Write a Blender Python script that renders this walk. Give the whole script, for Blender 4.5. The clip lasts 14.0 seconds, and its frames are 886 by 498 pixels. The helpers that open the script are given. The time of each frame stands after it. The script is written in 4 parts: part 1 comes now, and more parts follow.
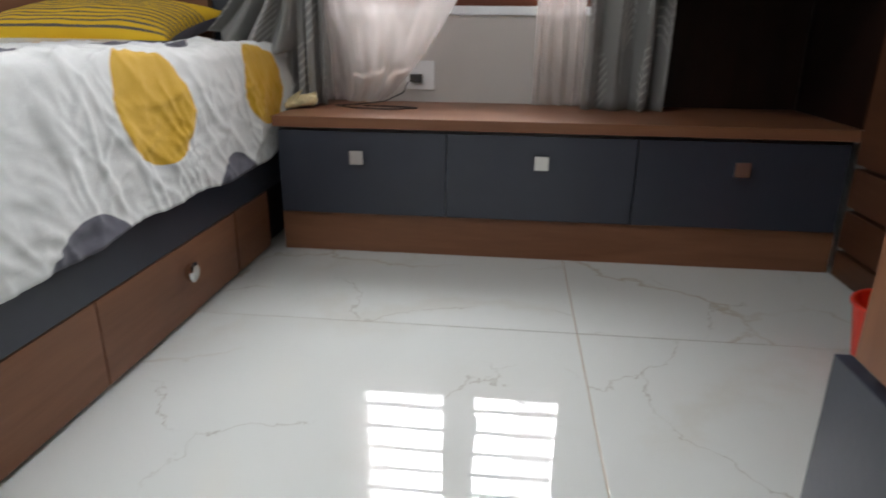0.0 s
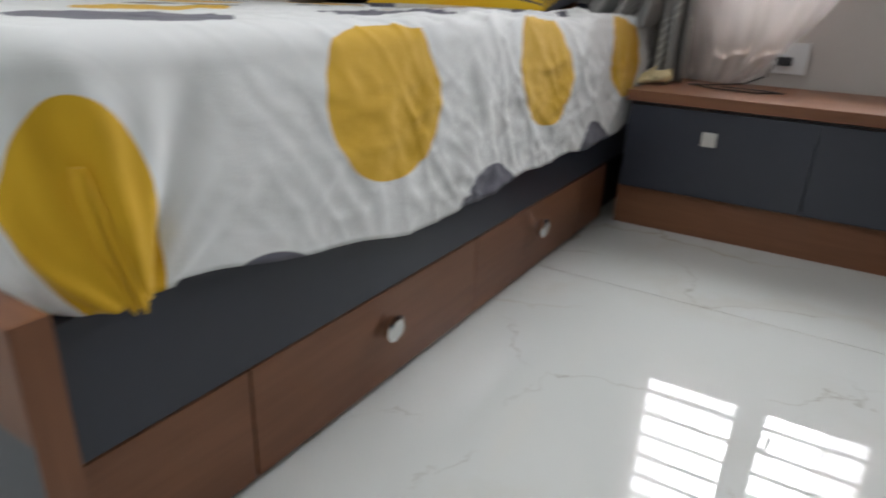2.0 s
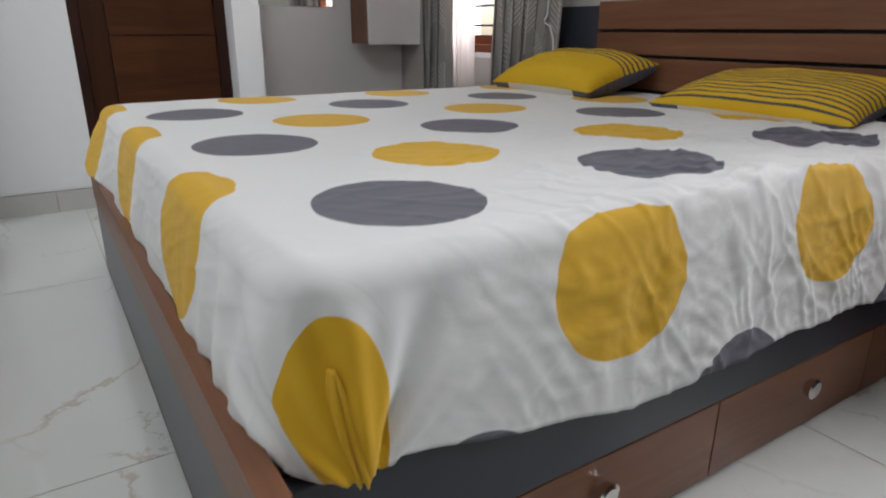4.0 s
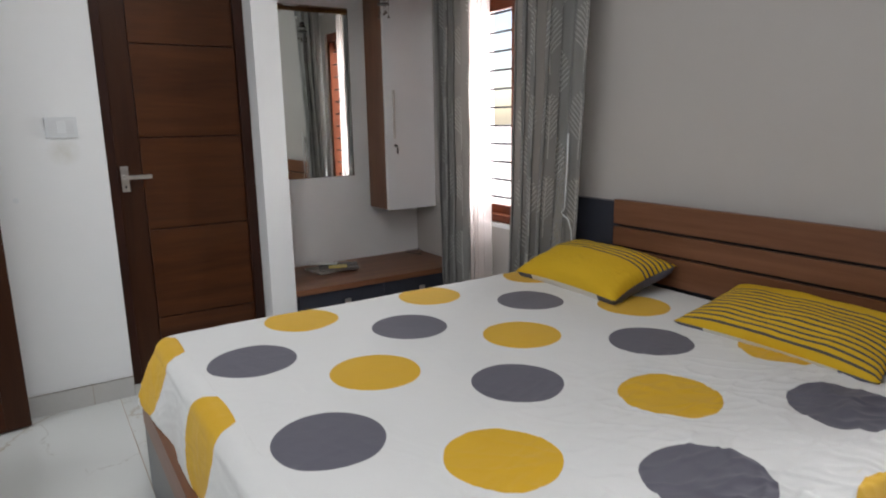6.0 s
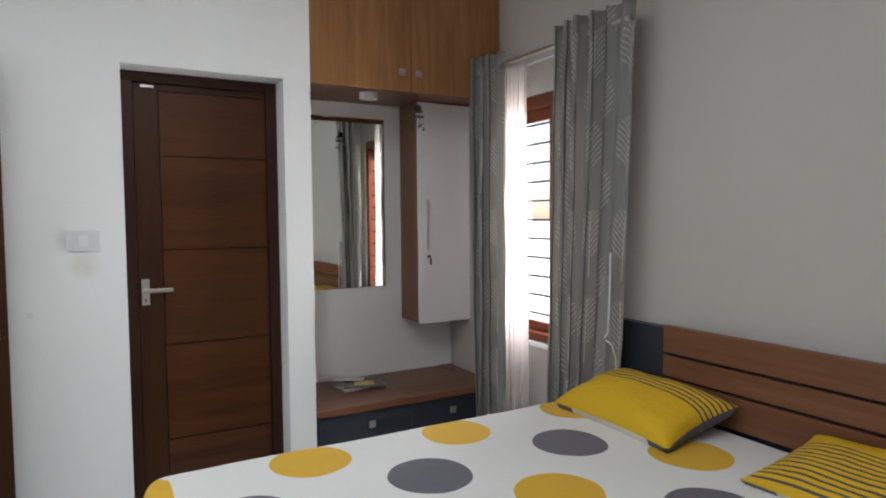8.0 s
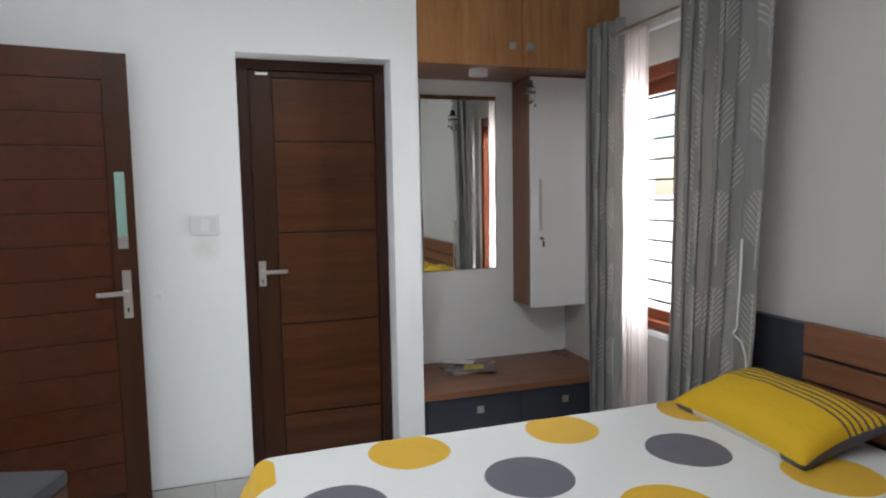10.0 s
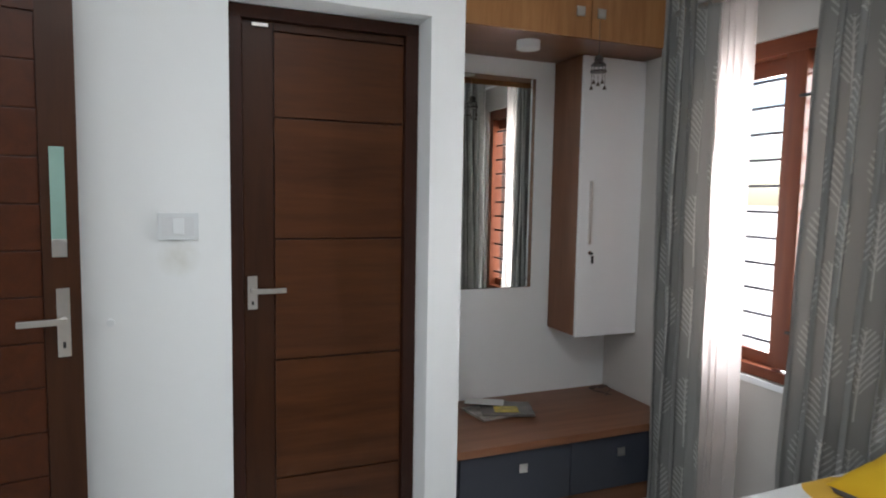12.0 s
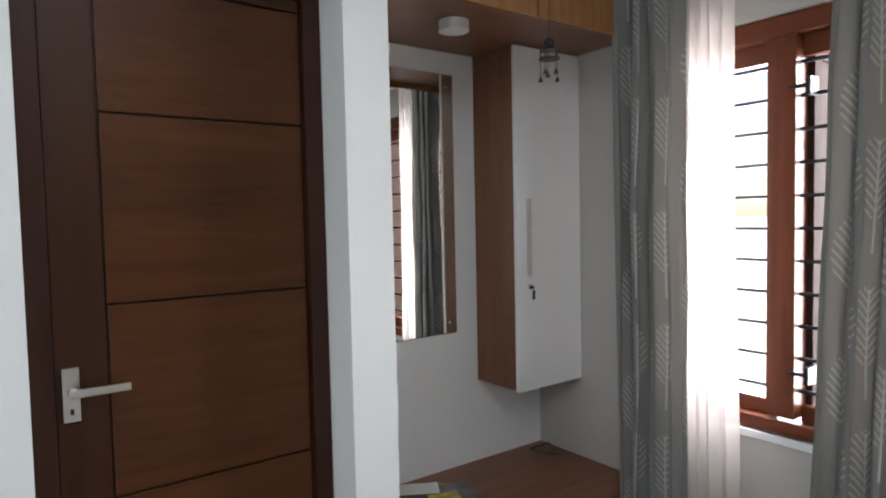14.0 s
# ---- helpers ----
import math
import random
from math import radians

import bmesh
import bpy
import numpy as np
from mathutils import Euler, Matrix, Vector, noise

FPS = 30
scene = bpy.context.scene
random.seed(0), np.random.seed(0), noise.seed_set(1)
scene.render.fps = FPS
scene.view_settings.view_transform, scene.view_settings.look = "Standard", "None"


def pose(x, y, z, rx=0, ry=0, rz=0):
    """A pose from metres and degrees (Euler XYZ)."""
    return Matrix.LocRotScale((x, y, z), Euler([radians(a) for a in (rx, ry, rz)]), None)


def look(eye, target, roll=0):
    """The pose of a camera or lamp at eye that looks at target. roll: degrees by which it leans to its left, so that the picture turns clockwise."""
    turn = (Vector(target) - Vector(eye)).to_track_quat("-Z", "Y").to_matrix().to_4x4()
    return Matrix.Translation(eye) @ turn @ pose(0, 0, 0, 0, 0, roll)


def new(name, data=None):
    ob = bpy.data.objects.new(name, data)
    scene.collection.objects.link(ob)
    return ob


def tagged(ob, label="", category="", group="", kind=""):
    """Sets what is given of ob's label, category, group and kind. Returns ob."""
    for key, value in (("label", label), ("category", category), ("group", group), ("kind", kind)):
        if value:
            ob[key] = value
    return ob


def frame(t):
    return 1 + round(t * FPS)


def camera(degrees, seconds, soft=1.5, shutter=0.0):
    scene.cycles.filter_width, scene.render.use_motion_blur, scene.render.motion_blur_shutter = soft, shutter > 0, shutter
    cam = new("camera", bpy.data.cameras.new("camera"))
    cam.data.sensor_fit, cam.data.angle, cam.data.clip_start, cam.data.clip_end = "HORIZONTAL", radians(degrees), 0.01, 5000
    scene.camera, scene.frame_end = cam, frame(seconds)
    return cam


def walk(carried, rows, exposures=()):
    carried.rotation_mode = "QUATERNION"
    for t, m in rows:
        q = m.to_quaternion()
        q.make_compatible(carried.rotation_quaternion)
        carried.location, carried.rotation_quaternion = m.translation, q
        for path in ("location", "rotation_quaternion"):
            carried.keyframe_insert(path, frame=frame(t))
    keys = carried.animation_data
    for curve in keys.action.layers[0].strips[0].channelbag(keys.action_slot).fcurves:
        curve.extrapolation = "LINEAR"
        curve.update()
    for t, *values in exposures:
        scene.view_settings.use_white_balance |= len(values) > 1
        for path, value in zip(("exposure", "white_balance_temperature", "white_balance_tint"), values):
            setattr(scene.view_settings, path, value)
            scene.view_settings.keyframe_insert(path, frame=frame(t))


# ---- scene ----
cam = camera(70.2, 14.0, 1.9, 0.4)
PATH = [
    (0, (3.711, -2.273, 0.662), (3.508, -0.396, 0.002), 0.6),
    (0.5, (3.713, -2.278, 0.67), (3.71, -0.374, 0.058), 1.2),
    (1, (3.663, -2.295, 0.676), (3.464, -0.397, 0.075), 1.4),
    (1.5, (3.609, -2.331, 0.672), (2.993, -0.548, 0.007), 1.8),
    (2, (3.542, -2.384, 0.648), (2.584, -0.793, -0.093), 2.3),
    (2.5, (3.485, -2.444, 0.661), (2.188, -1.123, -0.097), 1.6),
    (4.8, (3.601, -2.264, 1.069), (1.994, -1.265, 0.422), 0.3),
    (5, (3.469, -2.423, 1.135), (1.874, -1.387, 0.515), 0.1),
    (5.5, (3.464, -2.441, 1.317), (1.873, -1.362, 0.768), -0.2),
    (6, (3.46, -2.434, 1.378), (1.818, -1.366, 0.976), -1.0),
    (6.5, (3.434, -2.342, 1.415), (1.748, -1.338, 1.026), -0.4),
    (7, (3.38, -2.281, 1.427), (1.678, -1.264, 1.168), -1.0),
    (7.2, (3.344, -2.278, 1.456), (1.653, -1.228, 1.268), -0.7),
    (9.5, (3.255, -2.171, 1.487), (1.394, -1.441, 1.423), -0.6),
    (10, (3.212, -2.14, 1.51), (1.318, -1.522, 1.33), -1.0),
    (10.3, (3.154, -2.172, 1.468), (1.251, -1.593, 1.257), -0.8),
    (10.5, (3.105, -2.205, 1.463), (1.215, -1.579, 1.269), 0.3),
    (11, (2.904, -2.268, 1.467), (1.053, -1.547, 1.239), -1.3),
    (11.5, (2.65, -2.288, 1.44), (0.812, -1.516, 1.287), 0.7),
    (12, (2.357, -2.273, 1.496), (0.517, -1.509, 1.325), 1.0),
    (12.5, (2.126, -2.281, 1.448), (0.311, -1.465, 1.251), -1.0),
    (13, (1.852, -2.296, 1.481), (0.122, -1.313, 1.28), 0.5),
    (13.3, (1.758, -2.215, 1.498), (0.09, -1.117, 1.391), -0.7),
    (13.5, (1.7, -2.191, 1.504), (0.092, -1.002, 1.46), -0.6),
    (14, (1.564, -2.178, 1.509), (-0.049, -1.0, 1.409), -1.2),
]
walk(cam, [(t, look(eye, target, roll)) for t, eye, target, roll in PATH], [(0, 1.02, 6750, 13), (0.5, 1.16, 6750, 13), (1.5, 0.94, 6700, 12), (2.0, 0.80, 6720, 13), (2.7, 0.70, 6750, 14), (4.8, 0.66, 6800, 16), (7.2, 0.75, 6850, 14), (9.3, 0.92, 6600, 12), (11, 1.02, 6600, 12), (13, 0.85, 6550, 11), (14, 0.92, 6550, 11)])

# ---- world, sun, large lights ----
world = bpy.data.worlds.new("world")
scene.world = world
world.use_nodes = True
wn = world.node_tree
sky = wn.nodes.new("ShaderNodeTexSky")
sky.sky_type = "NISHITA"
sky.sun_disc = False
SUN_EL, SUN_AZ = radians(69), radians(-12)
sky.sun_elevation, sky.sun_rotation = SUN_EL, SUN_AZ
wn.links.new(sky.outputs[0], wn.nodes["Background"].inputs[0])
wn.nodes["Background"].inputs[1].default_value = 0.15

sun = new("sun", bpy.data.lights.new("sun", "SUN"))
sun.data.energy, sun.data.angle, sun.data.color = 5.0, radians(0.6), (1, 0.95, 0.88)
sun_from = Vector((math.sin(SUN_AZ) * math.cos(SUN_EL), math.cos(SUN_AZ) * math.cos(SUN_EL), math.sin(SUN_EL)))
sun.matrix_world = look(sun_from * 20, (0, 0, 0))


def area(name, m, w, h, power, color):
    l = new(name, bpy.data.lights.new(name, "AREA"))
    l.data.shape, l.data.size, l.data.size_y, l.data.energy, l.data.color = "RECTANGLE", w, h, power, color
    l.matrix_world = m
    return l


WIN_W = (0.06, 0.98)
WIN_E = (3.07, 4.04)
SILL, HEAD = 0.735, 2.165
for wx, power in ((0.52, 108), (3.555, 96)):
    area("window_light", look((wx, 0.60, 1.46), (wx, -2, 1.2)), 1.25, 1.6, power, (0.92, 0.96, 1.0))
# added fill through the entrance doorway, from an unseen source
area("hall_fill", look((0.9, -4.6, 2.4), (1.6, -2.0, 0.9)), 1.4, 1.4, 19, (0.88, 0.94, 1.0))
# added fill from above; the ceiling has no fixture here
area("ceiling_fill", look((2.3, -2.2, 2.9), (2.3, -2.2, 0)), 1.6, 1.2, 14, (0.90, 0.95, 1.0))


# ---- materials ----
def mat(name, color, rough=0.5, metal=0.0, var=0.06, scale=6.0, bump=0.0, bump_scale=80.0, coat=0.0, ior=1.45):
    """Surface with two scales of colour variation and a fine relief."""
    m = bpy.data.materials.new(name)
    m.use_nodes = True
    nt = m.node_tree
    b = nt.nodes["Principled BSDF"]
    b.inputs["Roughness"].default_value, b.inputs["Metallic"].default_value = rough, metal
    b.inputs["Coat Weight"].default_value, b.inputs["IOR"].default_value = coat, ior
    tc = nt.nodes.new("ShaderNodeTexCoord")
    n1, n2 = nt.nodes.new("ShaderNodeTexNoise"), nt.nodes.new("ShaderNodeTexNoise")
    n1.inputs["Scale"].default_value, n2.inputs["Scale"].default_value = scale, scale * 11
    n1.inputs["Detail"].default_value = 4
    for n in (n1, n2):
        nt.links.new(tc.outputs["Object"], n.inputs["Vector"])
    add = nt.nodes.new("ShaderNodeMath")
    add.operation = "MULTIPLY_ADD"
    add.inputs[1].default_value = 0.35
    nt.links.new(n2.outputs["Fac"], add.inputs[0])
    nt.links.new(n1.outputs["Fac"], add.inputs[2])
    mr = nt.nodes.new("ShaderNodeMapRange")
    mr.inputs["From Min"].default_value, mr.inputs["From Max"].default_value = 0.35, 1.0
    mr.inputs["To Min"].default_value, mr.inputs["To Max"].default_value = 1 - var, 1 + var
    nt.links.new(add.outputs[0], mr.inputs["Value"])
    mul = nt.nodes.new("ShaderNodeVectorMath")
    mul.operation = "SCALE"
    mul.inputs[0].default_value = color
    nt.links.new(mr.outputs[0], mul.inputs["Scale"])
    nt.links.new(mul.outputs[0], b.inputs["Base Color"])
    if bump:
        n3 = nt.nodes.new("ShaderNodeTexNoise")
        n3.inputs["Scale"].default_value, n3.inputs["Detail"].default_value = bump_scale, 3
        nt.links.new(tc.outputs["Object"], n3.inputs["Vector"])
        bp = nt.nodes.new("ShaderNodeBump")
        bp.inputs["Strength"].default_value, bp.inputs["Distance"].default_value = bump, 0.01
        nt.links.new(n3.outputs["Fac"], bp.inputs["Height"])
        nt.links.new(bp.outputs[0], b.inputs["Normal"])
    return m


def wood(name, dark, light, axis="x", rough=0.4, scale=1.0, coat=0.0, contrast=1.0):
    """Wood with its grain along one axis."""
    m = bpy.data.materials.new(name)
    m.use_nodes = True
    nt = m.node_tree
    b = nt.nodes["Principled BSDF"]
    b.inputs["Roughness"].default_value, b.inputs["Coat Weight"].default_value = rough, coat
    b.inputs["Coat Roughness"].default_value = 0.15
    b.inputs["Specular IOR Level"].default_value = 0.28
    tc, mp = nt.nodes.new("ShaderNodeTexCoord"), nt.nodes.new("ShaderNodeMapping")
    s = {"x": (1.2, 14, 14), "y": (14, 1.2, 14), "z": (14, 14, 1.2)}[axis]
    mp.inputs["Scale"].default_value = [v * scale for v in s]
    oi = nt.nodes.new("ShaderNodeObjectInfo")
    off = nt.nodes.new("ShaderNodeVectorMath")
    off.operation = "SCALE"
    off.inputs[0].default_value = (7, 5, 9)
    nt.links.new(oi.outputs["Random"], off.inputs["Scale"])
    ad = nt.nodes.new("ShaderNodeVectorMath")
    nt.links.new(tc.outputs["Object"], ad.inputs[0])
    nt.links.new(off.outputs[0], ad.inputs[1])
    nt.links.new(ad.outputs[0], mp.inputs["Vector"])
    n1, n2 = nt.nodes.new("ShaderNodeTexNoise"), nt.nodes.new("ShaderNodeTexNoise")
    n1.inputs["Scale"].default_value, n1.inputs["Detail"].default_value, n1.inputs["Distortion"].default_value = 1.0, 5, 1.2
    n2.inputs["Scale"].default_value, n2.inputs["Detail"].default_value = 9.0, 3
    nt.links.new(mp.outputs[0], n1.inputs["Vector"])
    nt.links.new(mp.outputs[0], n2.inputs["Vector"])
    mx = nt.nodes.new("ShaderNodeMath")
    mx.operation = "MULTIPLY_ADD"
    mx.inputs[1].default_value = 0.35
    nt.links.new(n2.outputs["Fac"], mx.inputs[0])
    nt.links.new(n1.outputs["Fac"], mx.inputs[2])
    r = nt.nodes.new("ShaderNodeValToRGB")
    r.color_ramp.elements[0].position, r.color_ramp.elements[1].position = 0.68 - 0.28 / contrast, 0.68 + 0.28 / contrast
    r.color_ramp.elements[0].color, r.color_ramp.elements[1].color = (*dark, 1), (*light, 1)
    nt.links.new(mx.outputs[0], r.inputs[0])
    nt.links.new(r.outputs[0], b.inputs["Base Color"])
    bp = nt.nodes.new("ShaderNodeBump")
    bp.inputs["Strength"].default_value, bp.inputs["Distance"].default_value = 0.12, 0.002
    nt.links.new(n2.outputs["Fac"], bp.inputs["Height"])
    nt.links.new(bp.outputs[0], b.inputs["Normal"])
    return m


PAINT = mat("white_paint", (0.80, 0.82, 0.82), 0.55, var=0.02, scale=1.5, bump=0.05, bump_scale=140)
SCUFFED = mat("white_paint_with_smudge", (0.80, 0.82, 0.82), 0.55, var=0.02, scale=1.5, bump=0.05, bump_scale=140)
nt = SCUFFED.node_tree
b_ = nt.nodes["Principled BSDF"]
geo, dist, rng, mixn, blot, mul = [nt.nodes.new(k) for k in ("ShaderNodeNewGeometry", "ShaderNodeVectorMath", "ShaderNodeMapRange", "ShaderNodeMix", "ShaderNodeTexNoise", "ShaderNodeMath")]
dist.operation = "DISTANCE"
dist.inputs[1].default_value = (0, -2.285, 1.262)
rng.inputs["From Min"].default_value, rng.inputs["From Max"].default_value = 0.01, 0.075
rng.inputs["To Min"].default_value, rng.inputs["To Max"].default_value = 0.75, 0
blot.inputs["Scale"].default_value = 25
mul.operation = "MULTIPLY"
mixn.data_type = "RGBA"
mixn.inputs[6].default_value, mixn.inputs[7].default_value = (0.80, 0.82, 0.82, 1), (0.52, 0.50, 0.40, 1)
nt.links.new(geo.outputs["Position"], dist.inputs[0])
nt.links.new(geo.outputs["Position"], blot.inputs["Vector"])
nt.links.new(dist.outputs["Value"], rng.inputs["Value"])
nt.links.new(rng.outputs[0], mul.inputs[0])
nt.links.new(blot.outputs["Fac"], mul.inputs[1])
nt.links.new(mul.outputs[0], mixn.inputs[0])
if b_.inputs["Base Color"].is_linked:
    nt.links.new(b_.inputs["Base Color"].links[0].from_socket, mixn.inputs[6])
nt.links.new(mixn.outputs[2], b_.inputs["Base Color"])
# window wall's paint, greyed because that side is backlit
BACKLITPAINT = mat("backlit_wall_paint", (0.49, 0.47, 0.447), 0.6, var=0.025, scale=1.2, bump=0.05, bump_scale=140)
CEIL = mat("ceiling_paint", (0.82, 0.82, 0.81), 0.8, var=0.02)
DOORWOOD_H = wood("door_wood_cross", (0.048, 0.0138, 0.0044), (0.105, 0.0350, 0.0110), "y", 0.36, 0.6)
DOORWOOD_V = wood("door_wood_upright", (0.030, 0.0090, 0.0032), (0.055, 0.0185, 0.0062), "z", 0.38, 1.0)
FRAMEWOOD = wood("frame_wood", (0.020, 0.006, 0.003), (0.045, 0.013, 0.006), "z", 0.42)
REDWOOD_V = wood("window_wood_upright", (0.100, 0.025, 0.011), (0.165, 0.045, 0.019), "z", 0.35)
REDWOOD_H = wood("window_wood_cross", (0.100, 0.025, 0.011), (0.165, 0.045, 0.019), "x", 0.35)
# red-brown wood with the open shutter's shade put into its colour
SHADEDSHUTTER = wood("shaded_shutter_wood", (0.020, 0.008, 0.005), (0.036, 0.014, 0.009), "z", 0.9)
LAM_X = wood("laminate_x", (0.145, 0.060, 0.030), (0.225, 0.102, 0.054), "x", 0.35, 0.8)
LAM_Y = wood("laminate_y", (0.145, 0.060, 0.030), (0.225, 0.102, 0.054), "y", 0.35, 0.8)
LAM_Z = wood("laminate_z", (0.145, 0.060, 0.030), (0.225, 0.102, 0.054), "z", 0.33, 0.8)
LOFT_Z = wood("loft_laminate", (0.22, 0.098, 0.036), (0.36, 0.18, 0.075), "z", 0.25, 0.8)
DOORWOOD_D = wood("dark_door_wood_cross", (0.040, 0.0095, 0.0024), (0.074, 0.0185, 0.0046), "x", 0.36, 0.8)
# the same brown laminate, darkened in colour for the shaded east end
SHADELAM = wood("shaded_laminate", (0.070, 0.027, 0.013), (0.115, 0.048, 0.025), "y", 0.35, 0.8)
# laminate nearly black, to carry the shade inside the alcove
DEEPSHADELAM = wood("deep_shade_laminate", (0.009, 0.004, 0.0028), (0.020, 0.009, 0.006), "z", 0.4, 0.8)
SLATE = mat("slate_laminate", (0.032, 0.036, 0.050), 0.30, var=0.08, scale=3, bump=0.02)
GLOSSWHITE = mat("gloss_white_laminate", (0.78, 0.79, 0.80), 0.10, var=0.01, coat=0.5)
STEEL = mat("brushed_steel", (0.62, 0.60, 0.57), 0.3, metal=1.0, var=0.05, scale=40)
CHROME = mat("chrome", (0.75, 0.74, 0.72), 0.12, metal=1.0, var=0.02)
BLACKIRON = mat("black_iron", (0.03, 0.032, 0.04), 0.45, metal=0.3)
PLASTIC = mat("white_plastic", (0.74, 0.77, 0.78), 0.3, var=0.01)
BLACKPL = mat("black_plastic", (0.015, 0.015, 0.017), 0.35)
GAP = mat("dark_gap", (0.012, 0.01, 0.01), 0.7)
BASETILE = mat("skirting_tile", (0.50, 0.50, 0.48), 0.2, var=0.06, scale=5)
SEATGREY = mat("grey_upholstery", (0.055, 0.055, 0.06), 0.85, var=0.08, scale=30, bump=0.3, bump_scale=400)
MATTRESS = mat("mattress_cloth", (0.5, 0.52, 0.5), 0.9)
REDPL = mat("red_plastic", (0.75, 0.04, 0.015), 0.35)
MIRROR = mat("mirror_glass", (0.88, 0.92, 0.90), 0.01, metal=1.0, var=0.0)


def tile_mat():
    """Polished white marble-look floor tile with fine beige veins."""
    m = bpy.data.materials.new("polished_marble_tile")
    m.use_nodes = True
    nt = m.node_tree
    b = nt.nodes["Principled BSDF"]
    b.inputs["Roughness"].default_value = 0.022
    b.inputs["IOR"].default_value = 1.5
    tc = nt.nodes.new("ShaderNodeTexCoord")
    geo = nt.nodes.new("ShaderNodeObjectInfo")
    sc = nt.nodes.new("ShaderNodeVectorMath")
    sc.operation = "SCALE"
    sc.inputs[0].default_value = (13, 7, 3)
    nt.links.new(geo.outputs["Random"], sc.inputs["Scale"])
    ad = nt.nodes.new("ShaderNodeVectorMath")
    nt.links.new(tc.outputs["Object"], ad.inputs[0])
    nt.links.new(sc.outputs[0], ad.inputs[1])
    warp = nt.nodes.new("ShaderNodeTexNoise")
    warp.inputs["Scale"].default_value, warp.inputs["Detail"].default_value, warp.inputs["Roughness"].default_value = 2.2, 7, 0.62
    nt.links.new(ad.outputs[0], warp.inputs["Vector"])
    base = None
    for scale, push, width, strength, col, lo, hi in (
        (0.85, 0.55, 0.010, 0.70, (0.40, 0.33, 0.24), 0.40, 0.52),
        (1.7, 0.5, 0.006, 0.7, (0.33, 0.31, 0.27), 0.47, 0.57),
        (0.9, 0.7, 0.05, 0.22, (0.47, 0.43, 0.34), 0.45, 0.62),
    ):
        mv = nt.nodes.new("ShaderNodeVectorMath")
        mv.operation = "MULTIPLY_ADD"
        mv.inputs[1].default_value = (push, push, 0)
        nt.links.new(warp.outputs["Color"], mv.inputs[0])
        nt.links.new(ad.outputs[0], mv.inputs[2])
        v = nt.nodes.new("ShaderNodeTexVoronoi")
        v.feature, v.voronoi_dimensions = "DISTANCE_TO_EDGE", "2D"
        v.inputs["Scale"].default_value = scale
        nt.links.new(mv.outputs[0], v.inputs["Vector"])
        mr = nt.nodes.new("ShaderNodeMapRange")
        mr.inputs["From Max"].default_value = width
        mr.inputs["To Min"].default_value, mr.inputs["To Max"].default_value = strength, 0
        nt.links.new(v.outputs["Distance"], mr.inputs["Value"])
        k = nt.nodes.new("ShaderNodeTexNoise")
        k.inputs["Scale"].default_value = scale * 2.4
        nt.links.new(ad.outputs[0], k.inputs["Vector"])
        k2 = nt.nodes.new("ShaderNodeMapRange")
        k2.inputs["From Min"].default_value, k2.inputs["From Max"].default_value = lo, hi
        nt.links.new(k.outputs["Fac"], k2.inputs["Value"])
        f = nt.nodes.new("ShaderNodeMath")
        f.operation = "MULTIPLY"
        nt.links.new(mr.outputs[0], f.inputs[0])
        nt.links.new(k2.outputs[0], f.inputs[1])
        mix = nt.nodes.new("ShaderNodeMix")
        mix.data_type = "RGBA"
        mix.inputs[6].default_value = (0.60, 0.625, 0.605, 1)
        mix.inputs[7].default_value = (*col, 1)
        if base:
            nt.links.new(base, mix.inputs[6])
        nt.links.new(f.outputs[0], mix.inputs[0])
        base = mix.outputs[2]
    nt.links.new(base, b.inputs["Base Color"])
    return m


TILE = tile_mat()
GROUT = mat("grout", (0.34, 0.26, 0.17), 0.8)


